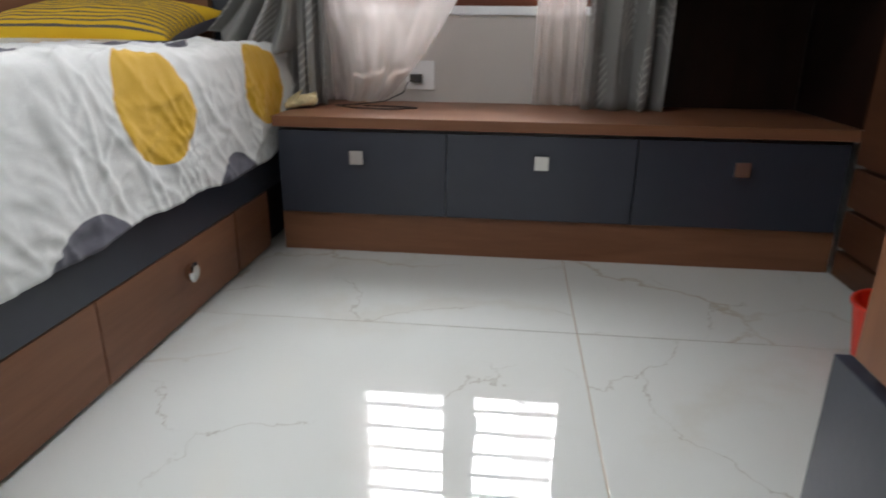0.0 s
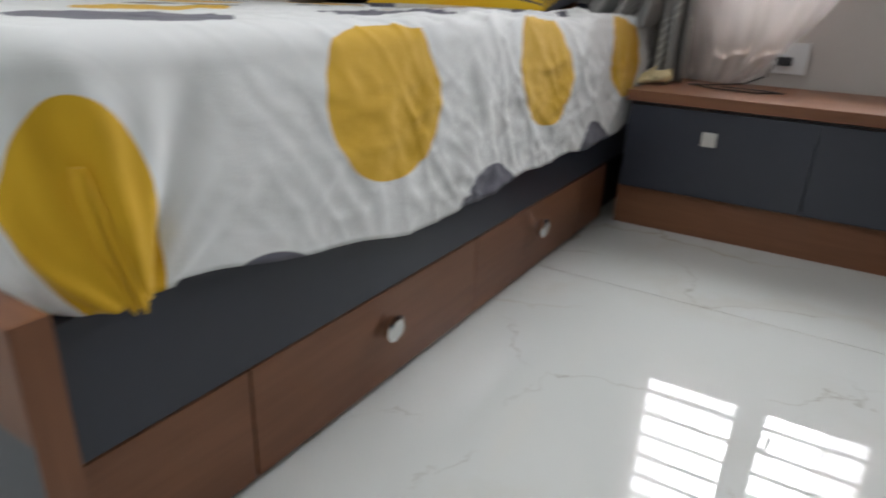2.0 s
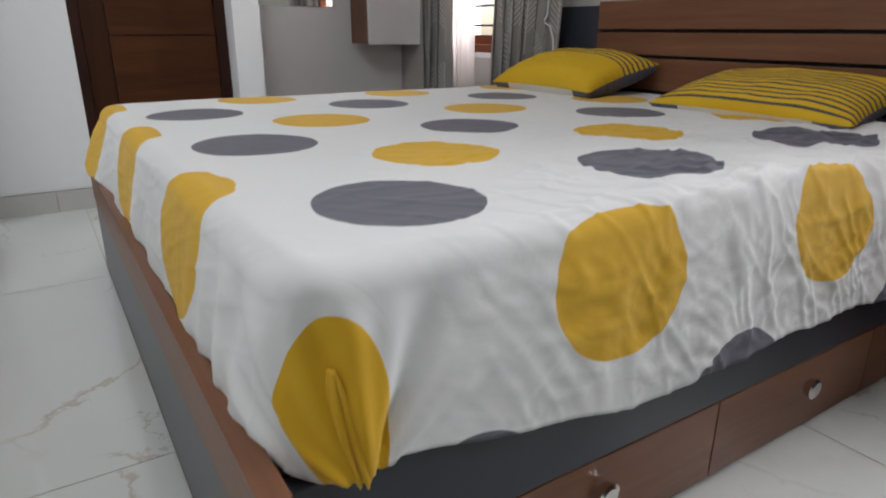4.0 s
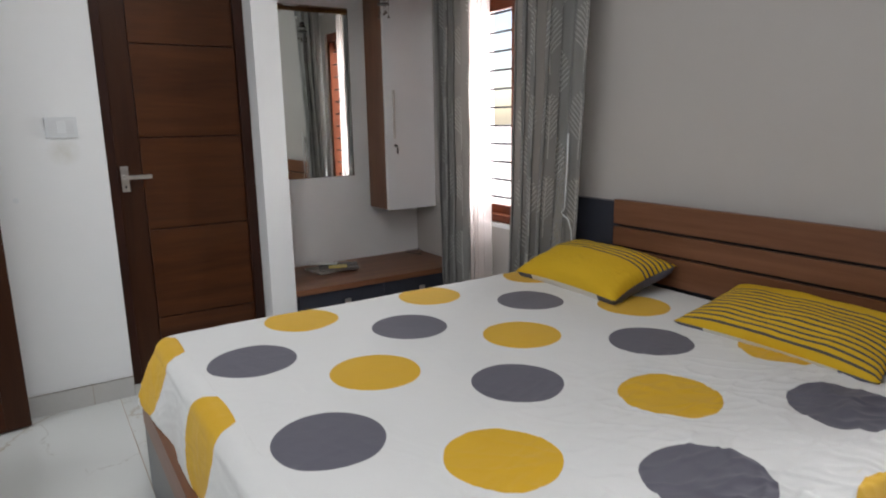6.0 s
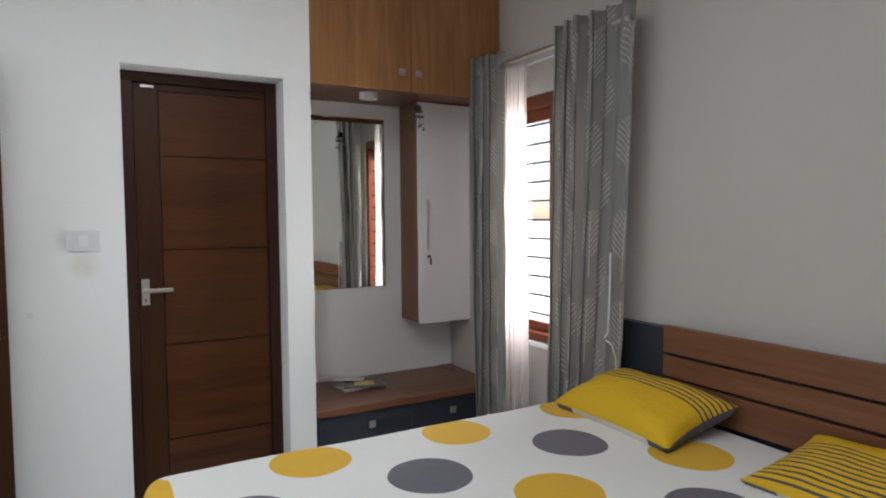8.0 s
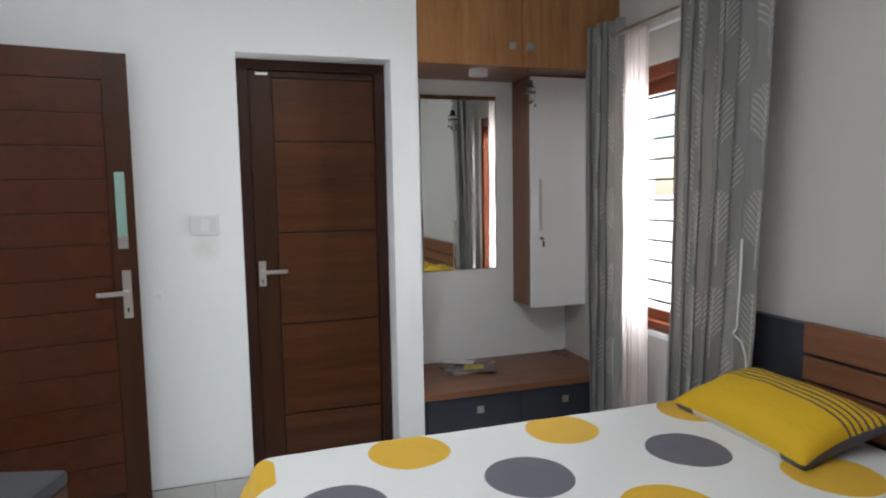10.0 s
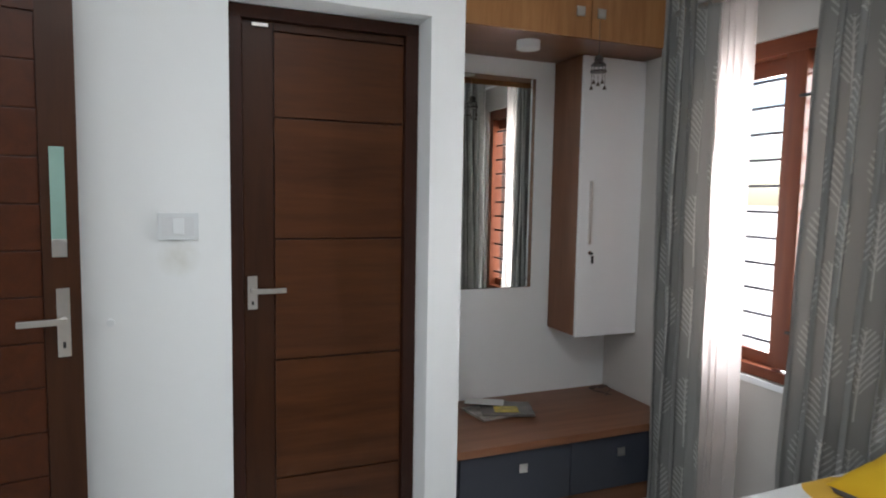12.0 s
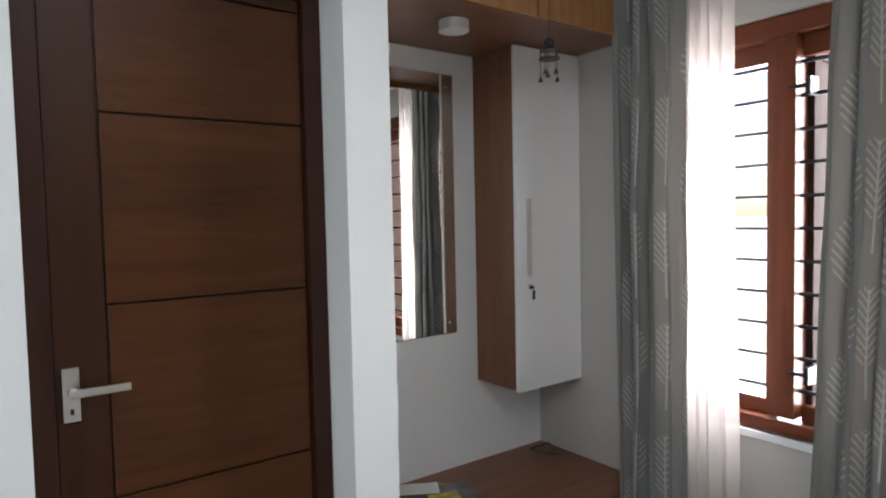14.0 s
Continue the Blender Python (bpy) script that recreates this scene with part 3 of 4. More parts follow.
def sheet():
    bm = bmesh.new()
    uvl = bm.loops.layers.uv.new("UVMap")
    nu, nv = 400, 400
    X0, X1, YF, R, r = 0.990, 2.955, -2.132, 0.075, 0.045
    cx0, cx1, cy = X0 + R, X1 - R, YF + R
    over = R + 0.25
    U0, U1, V0, V1 = cx0 - over, cx1 + over, cy - over, -0.085
    m1 = R - r
    m2 = m1 + r * math.pi / 2
    grid, uvs = [], {}
    for i in range(nu + 1):
        row = []
        for j in range(nv + 1):
            u, v = U0 + (U1 - U0) * i / nu, V0 + (V1 - V0) * j / nv
            ox, oy = u - min(max(u, cx0), cx1), v - max(v, cy)
            m = max(abs(ox), abs(oy))
            if m == 0:
                th = 0.0
            elif abs(oy) <= abs(ox):
                th = math.pi / 4 * abs(oy) / abs(ox)
            else:
                th = math.pi / 2 - math.pi / 4 * abs(ox) / abs(oy)
            side = 1 if ox >= 0 else -1
            ex, ey = math.cos(th) * side, -math.sin(th)
            if m == 0:
                ex = ey = 0.0
            bx, by = min(max(u, cx0), cx1), max(v, cy)
            east = 1 - ramp(th, 0.5, 1.3) if ox > 0 else 0.0
            hem_east = 0.262 + 0.062 * ramp(by, -2.06, -1.42) - 0.008 * ramp(by, -1.4, -1.0) + 0.006 * math.sin(by * 7) + 0.004 * math.sin(by * 23)
            hem_foot = 0.222 + 0.012 * noise.noise(Vector((bx * 5, 0.3, 1.1))) if ox >= 0 or oy < 0 else 0.21
            hem = hem_east * east + hem_foot * (1 - east)
            if m <= m1:
                out, down = m, 0.0
            elif m <= m2:
                a = (m - m1) / r
                out, down = m1 + r * math.sin(a), r * (1 - math.cos(a))
            else:
                f = (m - m2) / (over - m2)
                down = r + f * (hem - r)
                out = R + 0.030 * f ** 0.8 if east > 0.5 else R + (0.030 * east + (0.026 + 0.045 * (1 - ramp(u, 0.99, 1.5))) * (1 - east)) * f ** 0.8
            x, y = bx + ex * out, by + ey * out
            z = TOP - down
            sig = (by - cy) - (R * th if ox > 0 else R * math.pi / 2) - (cx1 - bx)
            along = by if east > 0.5 else bx
            wild = min(1.0, max(0.0, (u - 2.05) / 0.9)) * ramp(v, -2.15, -1.1)
            n1 = noise.noise(Vector((u * 2.2, v * 2.2, 0.3)))
            r1 = max(0.0, ridge(u * 4 + v * 2.5, v * 2.2 - u, 5.1) - 0.35)
            r2 = max(0.0, ridge(u * 11 - v * 3, v * 7 + u * 2, 8.4) - 0.4)
            cr = creases(v * 0.8, u * 0.8, 3.7)
            fold = wild * (0.014 * r1 + 0.005 * r2 + 0.020 * cr) + 0.0015 * r1 + 0.0008 * cr
            k = ramp(down, 0.012, 0.09)
            z += (1 - k) * (0.004 * n1 + fold)
            if k > 0:
                low = k * min(1, (down + 0.03) / 0.2)
                near = math.exp(-((sig / 0.16) ** 2))
                fan = math.atan2(sig - 0.005, hem + 0.03 - down)
                push = k * (fold * 0.45 + 0.0045 * r1)
                push += (1 - near) * east * (0.007 * low * max(0.0, ridge(along * 5.5 + down * 9, along * 1.5 - down * 6, 2.6) - 0.4) + 0.003 * low * max(0.0, math.sin(along * 11 + 5 * n1 + down * 9)) + (0.003 + 0.005 * wild) * k * creases(along * 0.9, down * 1.1, 7.7))
                push += near * k * (0.0085 * math.sin(fan * 9 + 0.6) + 0.004 * math.sin(fan * 21 + 2)) * min(1.0, (hem + 0.04 - down) / 0.08)
                push += 0.010 * near * low * math.exp(-((sig / 0.03) ** 2)) * ramp(down, 0.10, 0.24)
                if east < 0.5:
                    push += (1 - near) * (0.0035 * low * (1 + math.sin(bx * 21 + 5 * n1)) + 0.0055 * low * ramp(bx, 2.4, 2.8) * math.sin(bx * 62 + down * 8) + 0.004 * creases(bx, down, 1.3))
                x += ex * push
                y += ey * push
            row.append(bm.verts.new((x, y, z)))
            # the print: dots shift a little where the cloth is pulled over the edge
            su = bx + side * (min(m, m1) + (m2 - m1) * ramp(m, m1, m2) + max(0.0, down - r)) if abs(ox) > 0 and th < math.pi / 4 else u
            tu, tv = u, v - 0.033 * ramp(-v, 1.45, 1.9) * ramp(u, 2.2, 2.6)
            if ox > 0 and th < math.pi / 4:
                tu = 3.053 + (min(su, 3.16) - 3.042) * 1.2 + 0.95 * max(0.0, su - 3.16) if m > m1 else u
                tv = by - R * th
            if oy < 0 and th >= math.pi / 4:
                sv = cy - m1 - (min(m, m2) - m1) - max(0.0, down - r) if m > m1 else v
                tv = YF + (sv - YF) * 0.88 - 0.033
                tu = bx + ex * 0.6 * R
            if th >= math.pi / 4 or m <= m1:
                tu -= 0.035 * ramp(tu, 2.0, 2.4) * ramp(-v, 1.97, 2.1) * (1 - ramp(u, 2.80, 2.90))
            if ox > 0 and m > m1 and abs(sig + 0.012) < 0.13:
                b = (down - 0.158) / 0.104
                a = sig + 0.016 - 0.016 * max(0.0, b)
                if b > 0:
                    rr = abs(a) / (0.059 * (1 - 0.5 * min(1.0, b) ** 2))
                else:
                    rr = math.hypot(a / 0.059, b)
                rr = 0.1415 * min(1.42, rr)
                tu, tv = 3.053 + rr, -2.205
            uvs[row[-1]] = (tu, tv)
        grid.append(row)
    for i in range(nu):
        for j in range(nv):
            f = bm.faces.new((grid[i][j], grid[i + 1][j], grid[i + 1][j + 1], grid[i][j + 1]))
            us = [uvs[lo.vert] for lo in f.loops]
            torn = max(math.dist(us[0], q) for q in us) > 0.06
            for lo in f.loops:
                lo[uvl].uv = (3.253, -2.205) if torn else uvs[lo.vert]
    cover = thing("bedsheet", (2.0, -1.1, TOP), "creased white cotton bedsheet with yellow and grey dots, draped over mattress", "bedsheet")
    so = part("cloth", bm, SHEET, cover, smooth=True).modifiers.new("thick", "SOLIDIFY")
    so.thickness, so.offset = 0.002, -1

    # the knot of cloth that the corner is gathered into
    bm = bmesh.new()
    uvl = bm.loops.layers.uv.new("UVMap")
    rows = []
    for j in range(25):
        t = j / 24
        wide = 0.004 + 0.030 * math.sin(math.pi * min(1.0, t * 0.9)) + 0.010 * max(0, t - 0.8) / 0.2
        yc, zc = -2.078 + 0.022 * t, 0.490 - 0.146 * t
        rows.append([bm.verts.new((2.968 + 0.016 * math.sin(math.pi * i / 24) * (0.3 + 0.7 * t) + 0.012 * t + (0.001 + 0.005 * t) * math.cos(i * math.tau / 7 + t) - 0.010 * abs(i / 12 - 1) ** 2 - 0.004 * (1 - t), yc + wide * (i / 12 - 1) * 0.62, zc + (0.004 * math.sin(i * 1.9) if t > 0.9 else 0))) for i in range(25)])
    for a, b in zip(rows, rows[1:]):
        for i in range(24):
            f = bm.faces.new((a[i], a[i + 1], b[i + 1], b[i]))
            for lo in f.loops:
                lo[uvl].uv = (1.145 + 0.636 * 3 + 0.02 * (i - 12) / 12, -1.61)
    so = part("gathered_corner", bm, SHEET, cover, "yellow gathered corner of the sheet", smooth=True).modifiers.new("thick", "SOLIDIFY")
    so.thickness, so.offset = 0.003, 0


sheet()

# ---- ledge with drawers under the east window ----
LY = -0.455
def knob_square(parent, x, y, z):
    part("handle", boxes((x - 0.020, x + 0.020, y - 0.018, y - 0.013, z - 0.020, z + 0.020), (x - 0.006, x + 0.006, y - 0.013, y, z - 0.006, z + 0.006), bevel=0.001), STEEL, parent, "square steel drawer knob")


ledge = thing("storage_ledge", (3.8, -0.2, 0), "slate drawer bench with brown top under the window beside bed", "storage bench")
part("top", boxes((3.005, 4.64, LY - 0.012, -0.002, 0.385, 0.4165), bevel=0.002), LAM_X, ledge)
part("plinth", boxes((3.01, 4.64, LY + 0.012, -0.05, 0.0, 0.121)), LAM_X, ledge)
part("carcass", boxes((3.01, 4.64, LY + 0.02, -0.02, 0.122, 0.378)), SLATE, ledge)
for x0, x1 in ((3.015, 3.52), (3.524, 4.062), (4.066, 4.63)):
    d = part("drawer", boxes((x0, x1, LY, LY + 0.019, 0.125, 0.375), bevel=0.001), SLATE, ledge)
    knob_square(d, {3.015: 3.255, 3.524: 3.797, 4.066: 4.349}[x0], LY, 0.300)

# ---- alcove above the ledge, its shade put into the colour, and the east cladding ----
alcove = thing("wall_cladding", (4.4, -0.2, 0.4155), "brown laminate study alcove on the window bench, its deep shade put into the colour", "alcove")
part("back_panel", boxes((4.11, 4.64, -0.02, -0.002, 0.417, 1.6)), DEEPSHADELAM, alcove)
part("side_panel", boxes((4.6405, 4.676, -0.46, -0.021, 0.417, 1.6)), DEEPSHADELAM, alcove)
part("shelf", boxes((4.11, 4.64, -0.46, -0.022, 0.795, 0.820), bevel=0.001), SHADELAM, alcove, "brown laminate shelf")

# slats take the darkened laminate: this side stands in shadow
clad = thing("slatted_panel", (4.62, -1.0, 0), "brown laminate panel with dark grooves", "wall panel")
part("groove_backing", boxes((4.670, 4.679, -1.48, -0.462, 0.006, 1.6)), GAP, clad)
for z0, z1 in ((0.005, 0.077), (0.089, 0.195), (0.207, 0.313), (0.325, 0.70), (0.704, 1.6)):
    part("slat", boxes((4.642, 4.6695, -1.48, -0.462, z0, z1), bevel=0.001), SHADELAM, clad)

# ---- wardrobe by the east wall ----
WX, WY = 4.153, -1.512
ward = thing("drawer_cabinet", (4.4, -2.0, 0), "tall cabinet with alternating slate and brown laminate fronts", "cabinet")
part("carcass", boxes((WX + 0.02, X_E - 0.003, -2.3, WY, 0.0, 1.2)), LAM_Z, ward)
part("front", boxes((WX - 0.004, WX + 0.019, -2.3, WY + 0.037, 0.01, 0.26), bevel=0.002), SLATE, ward)
part("front", boxes((WX, WX + 0.019, -2.3, WY, 0.275, 0.564), bevel=0.002), LAM_Z, ward)
part("front", boxes((WX, WX + 0.019, -2.3, WY, 0.570, 1.19), bevel=0.002), SLATE, ward)

# ---- dressing niche ----
loft = thing("loft_cabinet", (-0.3, -0.6, 2.19), "brown laminate loft cabinet over the dressing niche", "wall cabinet")
part("underside", boxes((BACK + 0.003, -0.02, COL + 0.003, -0.003, 2.215, 2.235)), LAM_Y, loft)
part("carcass", boxes((BACK + 0.003, -0.02, COL + 0.003, -0.003, 2.236, CEIL_Z - 0.005)), LAM_Y, loft)
for y0, y1, ky in ((COL + 0.003, -0.616, -0.68), (-0.612, -0.003, -0.573)):
    d = part("door", boxes((-0.019, 0.0, y0, y1, 2.185, CEIL_Z - 0.01), bevel=0.001), LOFT_Z, loft)
    part("handle", boxes((0.013, 0.018, ky - 0.020, ky + 0.020, 2.27, 2.31), (0, 0.013, ky - 0.006, ky + 0.006, 2.284, 2.296), bevel=0.001), STEEL, d, "square steel knob")

cab = thing("wall_cabinet", (-0.47, -0.2, 0.74), "tall narrow wall cabinet with a gloss white door and brown sides", "wall cabinet")
part("side", boxes((BACK + 0.003, -0.38, -0.392, -0.374, 0.773, 2.213)), LAM_Z, cab)
part("body", boxes((BACK + 0.003, -0.38, -0.373, -0.003, 0.775, 2.213)), LAM_Z, cab)
cd = part("door", boxes((-0.379, -0.362, -0.392, -0.004, 0.768, 2.208), bevel=0.0015), GLOSSWHITE, cab, "gloss white cabinet door")
part("handle", boxes((-0.362, -0.342, -0.335, -0.325, 1.255, 1.58), bevel=0.002), STEEL, cd, "long steel bar handle")
bm = cyl(bmesh.new(), (-0.362, -0.325, 1.21), (-0.352, -0.325, 1.21), 0.010, 16)
part("lock", bm, CHROME, cd, "small round cabinet lock")
bm = boxes((-0.352, -0.349, -0.328, -0.308, 1.20, 1.213), (-0.349, -0.345, -0.318, -0.306, 1.155, 1.195), bevel=0.001)
part("key", bm, BLACKPL, cd, "black key hanging in the lock")

mir = thing("wall_mirror", (BACK, -0.75, 1.5), "frameless clear mirror hanging on the white niche wall", "mirror")
part("backing", boxes((BACK + 0.001, BACK + 0.006, -1.018, -0.515, 1.006, 2.116)), PLASTIC, mir)
part("glass", boxes((BACK + 0.0061, BACK + 0.011, -1.02, -0.513, 1.003, 2.119), bevel=0.003), MIRROR, mir, "clear mirror glass")

dres = thing("dressing_bench", (-0.3, -0.6, 0), "slate drawer bench with a brown laminate top in the dressing niche", "storage bench")
part("top", boxes((BACK + 0.003, -0.012, COL + 0.003, -0.003, 0.367, 0.403), bevel=0.002), LAM_Y, dres)
part("carcass", boxes((BACK + 0.003, -0.05, COL + 0.004, -0.004, 0.10, 0.366)), SLATE, dres)
part("plinth", boxes((BACK + 0.003, -0.06, COL + 0.004, -0.004, 0.0, 0.099)), LAM_Y, dres)
for y0, y1, ky in ((COL + 0.03, -0.622, -0.88), (-0.618, -0.01, -0.345)):
    d = part("drawer", boxes((-0.049, -0.03, y0, y1, 0.105, 0.363), bevel=0.001), SLATE, dres)
    part("handle", boxes((-0.017, -0.012, ky - 0.020, ky + 0.020, 0.265, 0.305), (-0.03, -0.017, ky - 0.006, ky + 0.006, 0.279, 0.291), bevel=0.001), STEEL, d, "square steel drawer knob")


# ---- curtains ----
def cloth_curtain(name, x0, x1, y, z0, z1, folds, depth, material, label, thick=0.003, flare=0.0, lean=0.0, cat="curtain", nz=48, seed=1.0, calm=0.0):
    """Pleated cloth; calm is the share of the width, at its east end, that hangs almost flat."""
    bm = bmesh.new()
    uvl = bm.loops.layers.uv.new("UVMap")
    nx = folds * 18
    g, uvs, arc, last = [], {}, 0.0, None
    for i in range(nx + 1):
        row = []
        s = i / nx
        loose = 1 - 0.72 * min(1, max(0, (s - (1 - calm)) / 0.08)) if calm else 1
        for j in range(nz + 1):
            t = j / nz
            ph = s * folds * math.tau + 1.5 * noise.noise(Vector((s * 2.4, t * 0.7, seed))) + 0.5 * noise.noise(Vector((s * 3, t * 2.5, seed + 7)))
            amp = depth * loose * (0.8 + 0.7 * noise.noise(Vector((s * 6, t * 1.2, seed + 3))))
            x = x0 + (x1 - x0) * s + (flare * (s - 0.5) + lean) * min(1, (1 - t) * 1.25) + 0.012 * noise.noise(Vector((s * 4, t * 4, seed)))
            x += 0.3 * depth * loose * math.sin(2 * ph)
            yy = y - amp * (math.sin(ph) + 0.18 * math.sin(3 * ph)) - 0.006 * noise.noise(Vector((s * folds * 2.2, t * 7, seed + 5)))
            row.append(bm.verts.new((x, yy, z0 + (z1 - z0) * t)))
        mid = row[nz // 2].co
        if last is not None:
            arc += (mid - last).length
        last = mid.copy()
        for j in range(nz + 1):
            uvs[row[j]] = (arc + seed * 0.3, z0 + (z1 - z0) * j / nz + seed * 0.11)
        g.append(row)
    for i in range(nx):
        for j in range(nz):
            f = bm.faces.new((g[i][j], g[i + 1][j], g[i + 1][j + 1], g[i][j + 1]))
            for lo in f.loops:
                lo[uvl].uv = uvs[lo.vert]
    ob = single(name, bm, material, label, cat, smooth=True)
    so = ob.modifiers.new("thick", "SOLIDIFY")
    so.thickness = thick
    return ob


def leaf_cloth(name, ground, figure, sheer=False):
    """Woven cloth with rows of small feathery trees, laid out in the cloth's own metres (UV)."""
    m = bpy.data.materials.new(name)
    m.use_nodes = True
    nt = m.node_tree
    L = nt.links.new
    b = nt.nodes["Principled BSDF"]
    b.inputs["Roughness"].default_value = 0.65
    b.inputs["Sheen Weight"].default_value = 0.2

    def op(kind, a, c=0.0):
        n = nt.nodes.new("ShaderNodeMath")
        n.operation = kind
        for i, v in enumerate((a, c)):
            if isinstance(v, (int, float)):
                n.inputs[i].default_value = v
            else:
                L(v, n.inputs[i])
        return n.outputs[0]

    uv = nt.nodes.new("ShaderNodeUVMap")
    sp = nt.nodes.new("ShaderNodeSeparateXYZ")
    L(uv.outputs[0], sp.inputs[0])
    col = op("DIVIDE", op("ADD", sp.outputs["X"], 10.0), 0.17)
    ci = op("FLOOR", col)
    shift = op("MULTIPLY", op("MODULO", ci, 2.0), 0.5)
    row = op("ADD", op("DIVIDE", op("ADD", sp.outputs["Y"], 5.0), 0.42), shift)
    lx = op("MULTIPLY", op("SUBTRACT", op("FRACT", col), 0.5), 0.17)
    ly = op("MULTIPLY", op("FRACT", row), 0.42)
    ax = op("ABSOLUTE", lx)
    trunk = op("MULTIPLY", op("LESS_THAN", ax, 0.0028), op("LESS_THAN", ly, 0.32))
    ex = op("DIVIDE", lx, 0.064)
    ey = op("DIVIDE", op("SUBTRACT", ly, 0.215), 0.115)
    inside = op("LESS_THAN", op("ADD", op("MULTIPLY", ex, ex), op("MULTIPLY", ey, ey)), 1.0)
    lift = op("SUBTRACT", ly, op("MULTIPLY", op("POWER", ax, 0.8), 0.75))
    br = op("LESS_THAN", op("FRACT", op("DIVIDE", lift, 0.027)), 0.34)
    twig = op("LESS_THAN", op("FRACT", op("DIVIDE", op("ADD", lift, op("MULTIPLY", ax, 2.6)), 0.0135)), 0.6)
    br = op("MULTIPLY", br, op("ADD", 0.35, op("MULTIPLY", twig, 0.65)))
    fig = op("MAXIMUM", trunk, op("MULTIPLY", inside, br))
    n = nt.nodes.new("ShaderNodeTexNoise")
    n.inputs["Scale"].default_value = 160
    L(uv.outputs[0], n.inputs["Vector"])
    fig = op("MULTIPLY", fig, op("ADD", 0.45, n.outputs["Fac"]))
    mix = nt.nodes.new("ShaderNodeMix")
    mix.data_type = "RGBA"
    mix.inputs[6].default_value, mix.inputs[7].default_value = (*ground, 1), (*figure, 1)
    L(fig, mix.inputs[0])
    L(mix.outputs[2], b.inputs["Base Color"])
    bp = nt.nodes.new("ShaderNodeBump")
    bp.inputs["Strength"].default_value, bp.inputs["Distance"].default_value = 0.4, 0.001
    L(fig, bp.inputs["Height"])
    L(bp.outputs[0], b.inputs["Normal"])
    tl, ms = nt.nodes.new("ShaderNodeBsdfTranslucent"), nt.nodes.new("ShaderNodeMixShader")
    tl.inputs[0].default_value = (0.55, 0.50, 0.46, 1)
    ms.inputs[0].default_value = 0.22
    L(b.outputs[0], ms.inputs[1])
    L(tl.outputs[0], ms.inputs[2])
    L(ms.outputs[0], nt.nodes["Material Output"].inputs[0])
    return m


CURT = leaf_cloth("grey_leaf_curtain", (0.23, 0.232, 0.222), (0.60, 0.59, 0.56))
SHEER = mat("sheer_cloth", (0.85, 0.80, 0.78), 0.8, var=0.04, scale=20)
nt = SHEER.node_tree
tr, mx = nt.nodes.new("ShaderNodeBsdfTransparent"), nt.nodes.new("ShaderNodeMixShader")
tl, mx2 = nt.nodes.new("ShaderNodeBsdfTranslucent"), nt.nodes.new("ShaderNodeMixShader")
tl.inputs[0].default_value = (0.84, 0.76, 0.73, 1)
mx.inputs[0].default_value, mx2.inputs[0].default_value = 0.36, 0.5
nt.links.new(nt.nodes["Principled BSDF"].outputs[0], mx2.inputs[1])
nt.links.new(tl.outputs[0], mx2.inputs[2])
nt.links.new(tr.outputs[0], mx.inputs[1])
nt.links.new(mx2.outputs[0], mx.inputs[2])
nt.links.new(mx.outputs[0], nt.nodes["Material Output"].inputs[0])

cloth_curtain("curtain", -0.015, 0.262, -0.15, 0.03, 2.42, 4, 0.062, CURT, "grey leaf-patterned curtain hanging beside the dressing niche", calm=0.38)
cloth_curtain("curtain", 0.745, 1.272, -0.155, 0.03, 2.42, 6, 0.062, CURT, "grey leaf-patterned curtain hanging behind the bed's corner", lean=-0.08, flare=-0.05, seed=5, calm=0.34)
cloth_curtain("sheer_curtain", 0.22, 0.415, -0.125, 0.08, 2.34, 5, 0.028, SHEER, "thin white sheer curtain by the window", 0.0008, cat="sheer curtain", seed=9, flare=0.05)
cloth_curtain("curtain", 2.965, 3.080, -0.165, 0.42, 2.40, 3, 0.045, CURT, "grey leaf-patterned curtain gathered behind the bed", seed=11)
cloth_curtain("curtain", 3.925, 4.165, -0.14, 0.418, 2.40, 3, 0.05, CURT, "grey leaf-patterned curtain standing on the bench", seed=13)
def blown_sheer():
    """A sheer curtain whose lower part bellies out over the bench."""
    bm = bmesh.new()
    rows = []
    for j in range(71):
        z = 0.42 + 1.94 * j / 70
        right = 3.25 + 0.28 * max(0.0, min(1, (z - 0.42) / 0.35)) ** 0.75 * min(1, max(0, (0.87 - z) / 0.06))
        left = 3.05 + 0.03 * math.sin(z * 4)
        belly = 0.09 * math.exp(-(((z - 0.68) / 0.17) ** 2))
        row = []
        for i in range(73):
            s_ = i / 72
            x = left + (right - left) * s_
            y = -0.055 - belly * math.sin(s_ * math.pi * 0.75) - 0.010 * math.sin(s_ * 19 + 2.5 * noise.noise(Vector((s_ * 2, z * 2, 4)))) - 0.030 * noise.noise(Vector((x * 7, z * 6, 2))) - 0.006 * math.sin(s_ * 40 + z * 30) - 0.012 * abs(noise.noise(Vector((x * 9 + z * 6, z * 5, 6))))
            row.append(bm.verts.new((x, y, z + 0.01 * noise.noise(Vector((x * 8, 0, 3))))))
        rows.append(row)
    for a, b in zip(rows, rows[1:]):
        for i in range(72):
            bm.faces.new((a[i], a[i + 1], b[i + 1], b[i]))
    so = single("sheer_curtain", bm, SHEER, "thin white sheer curtain bellying out over the bench", "sheer curtain", smooth=True).modifiers.new("thick", "SOLIDIFY")
    so.thickness = 0.0008


blown_sheer()


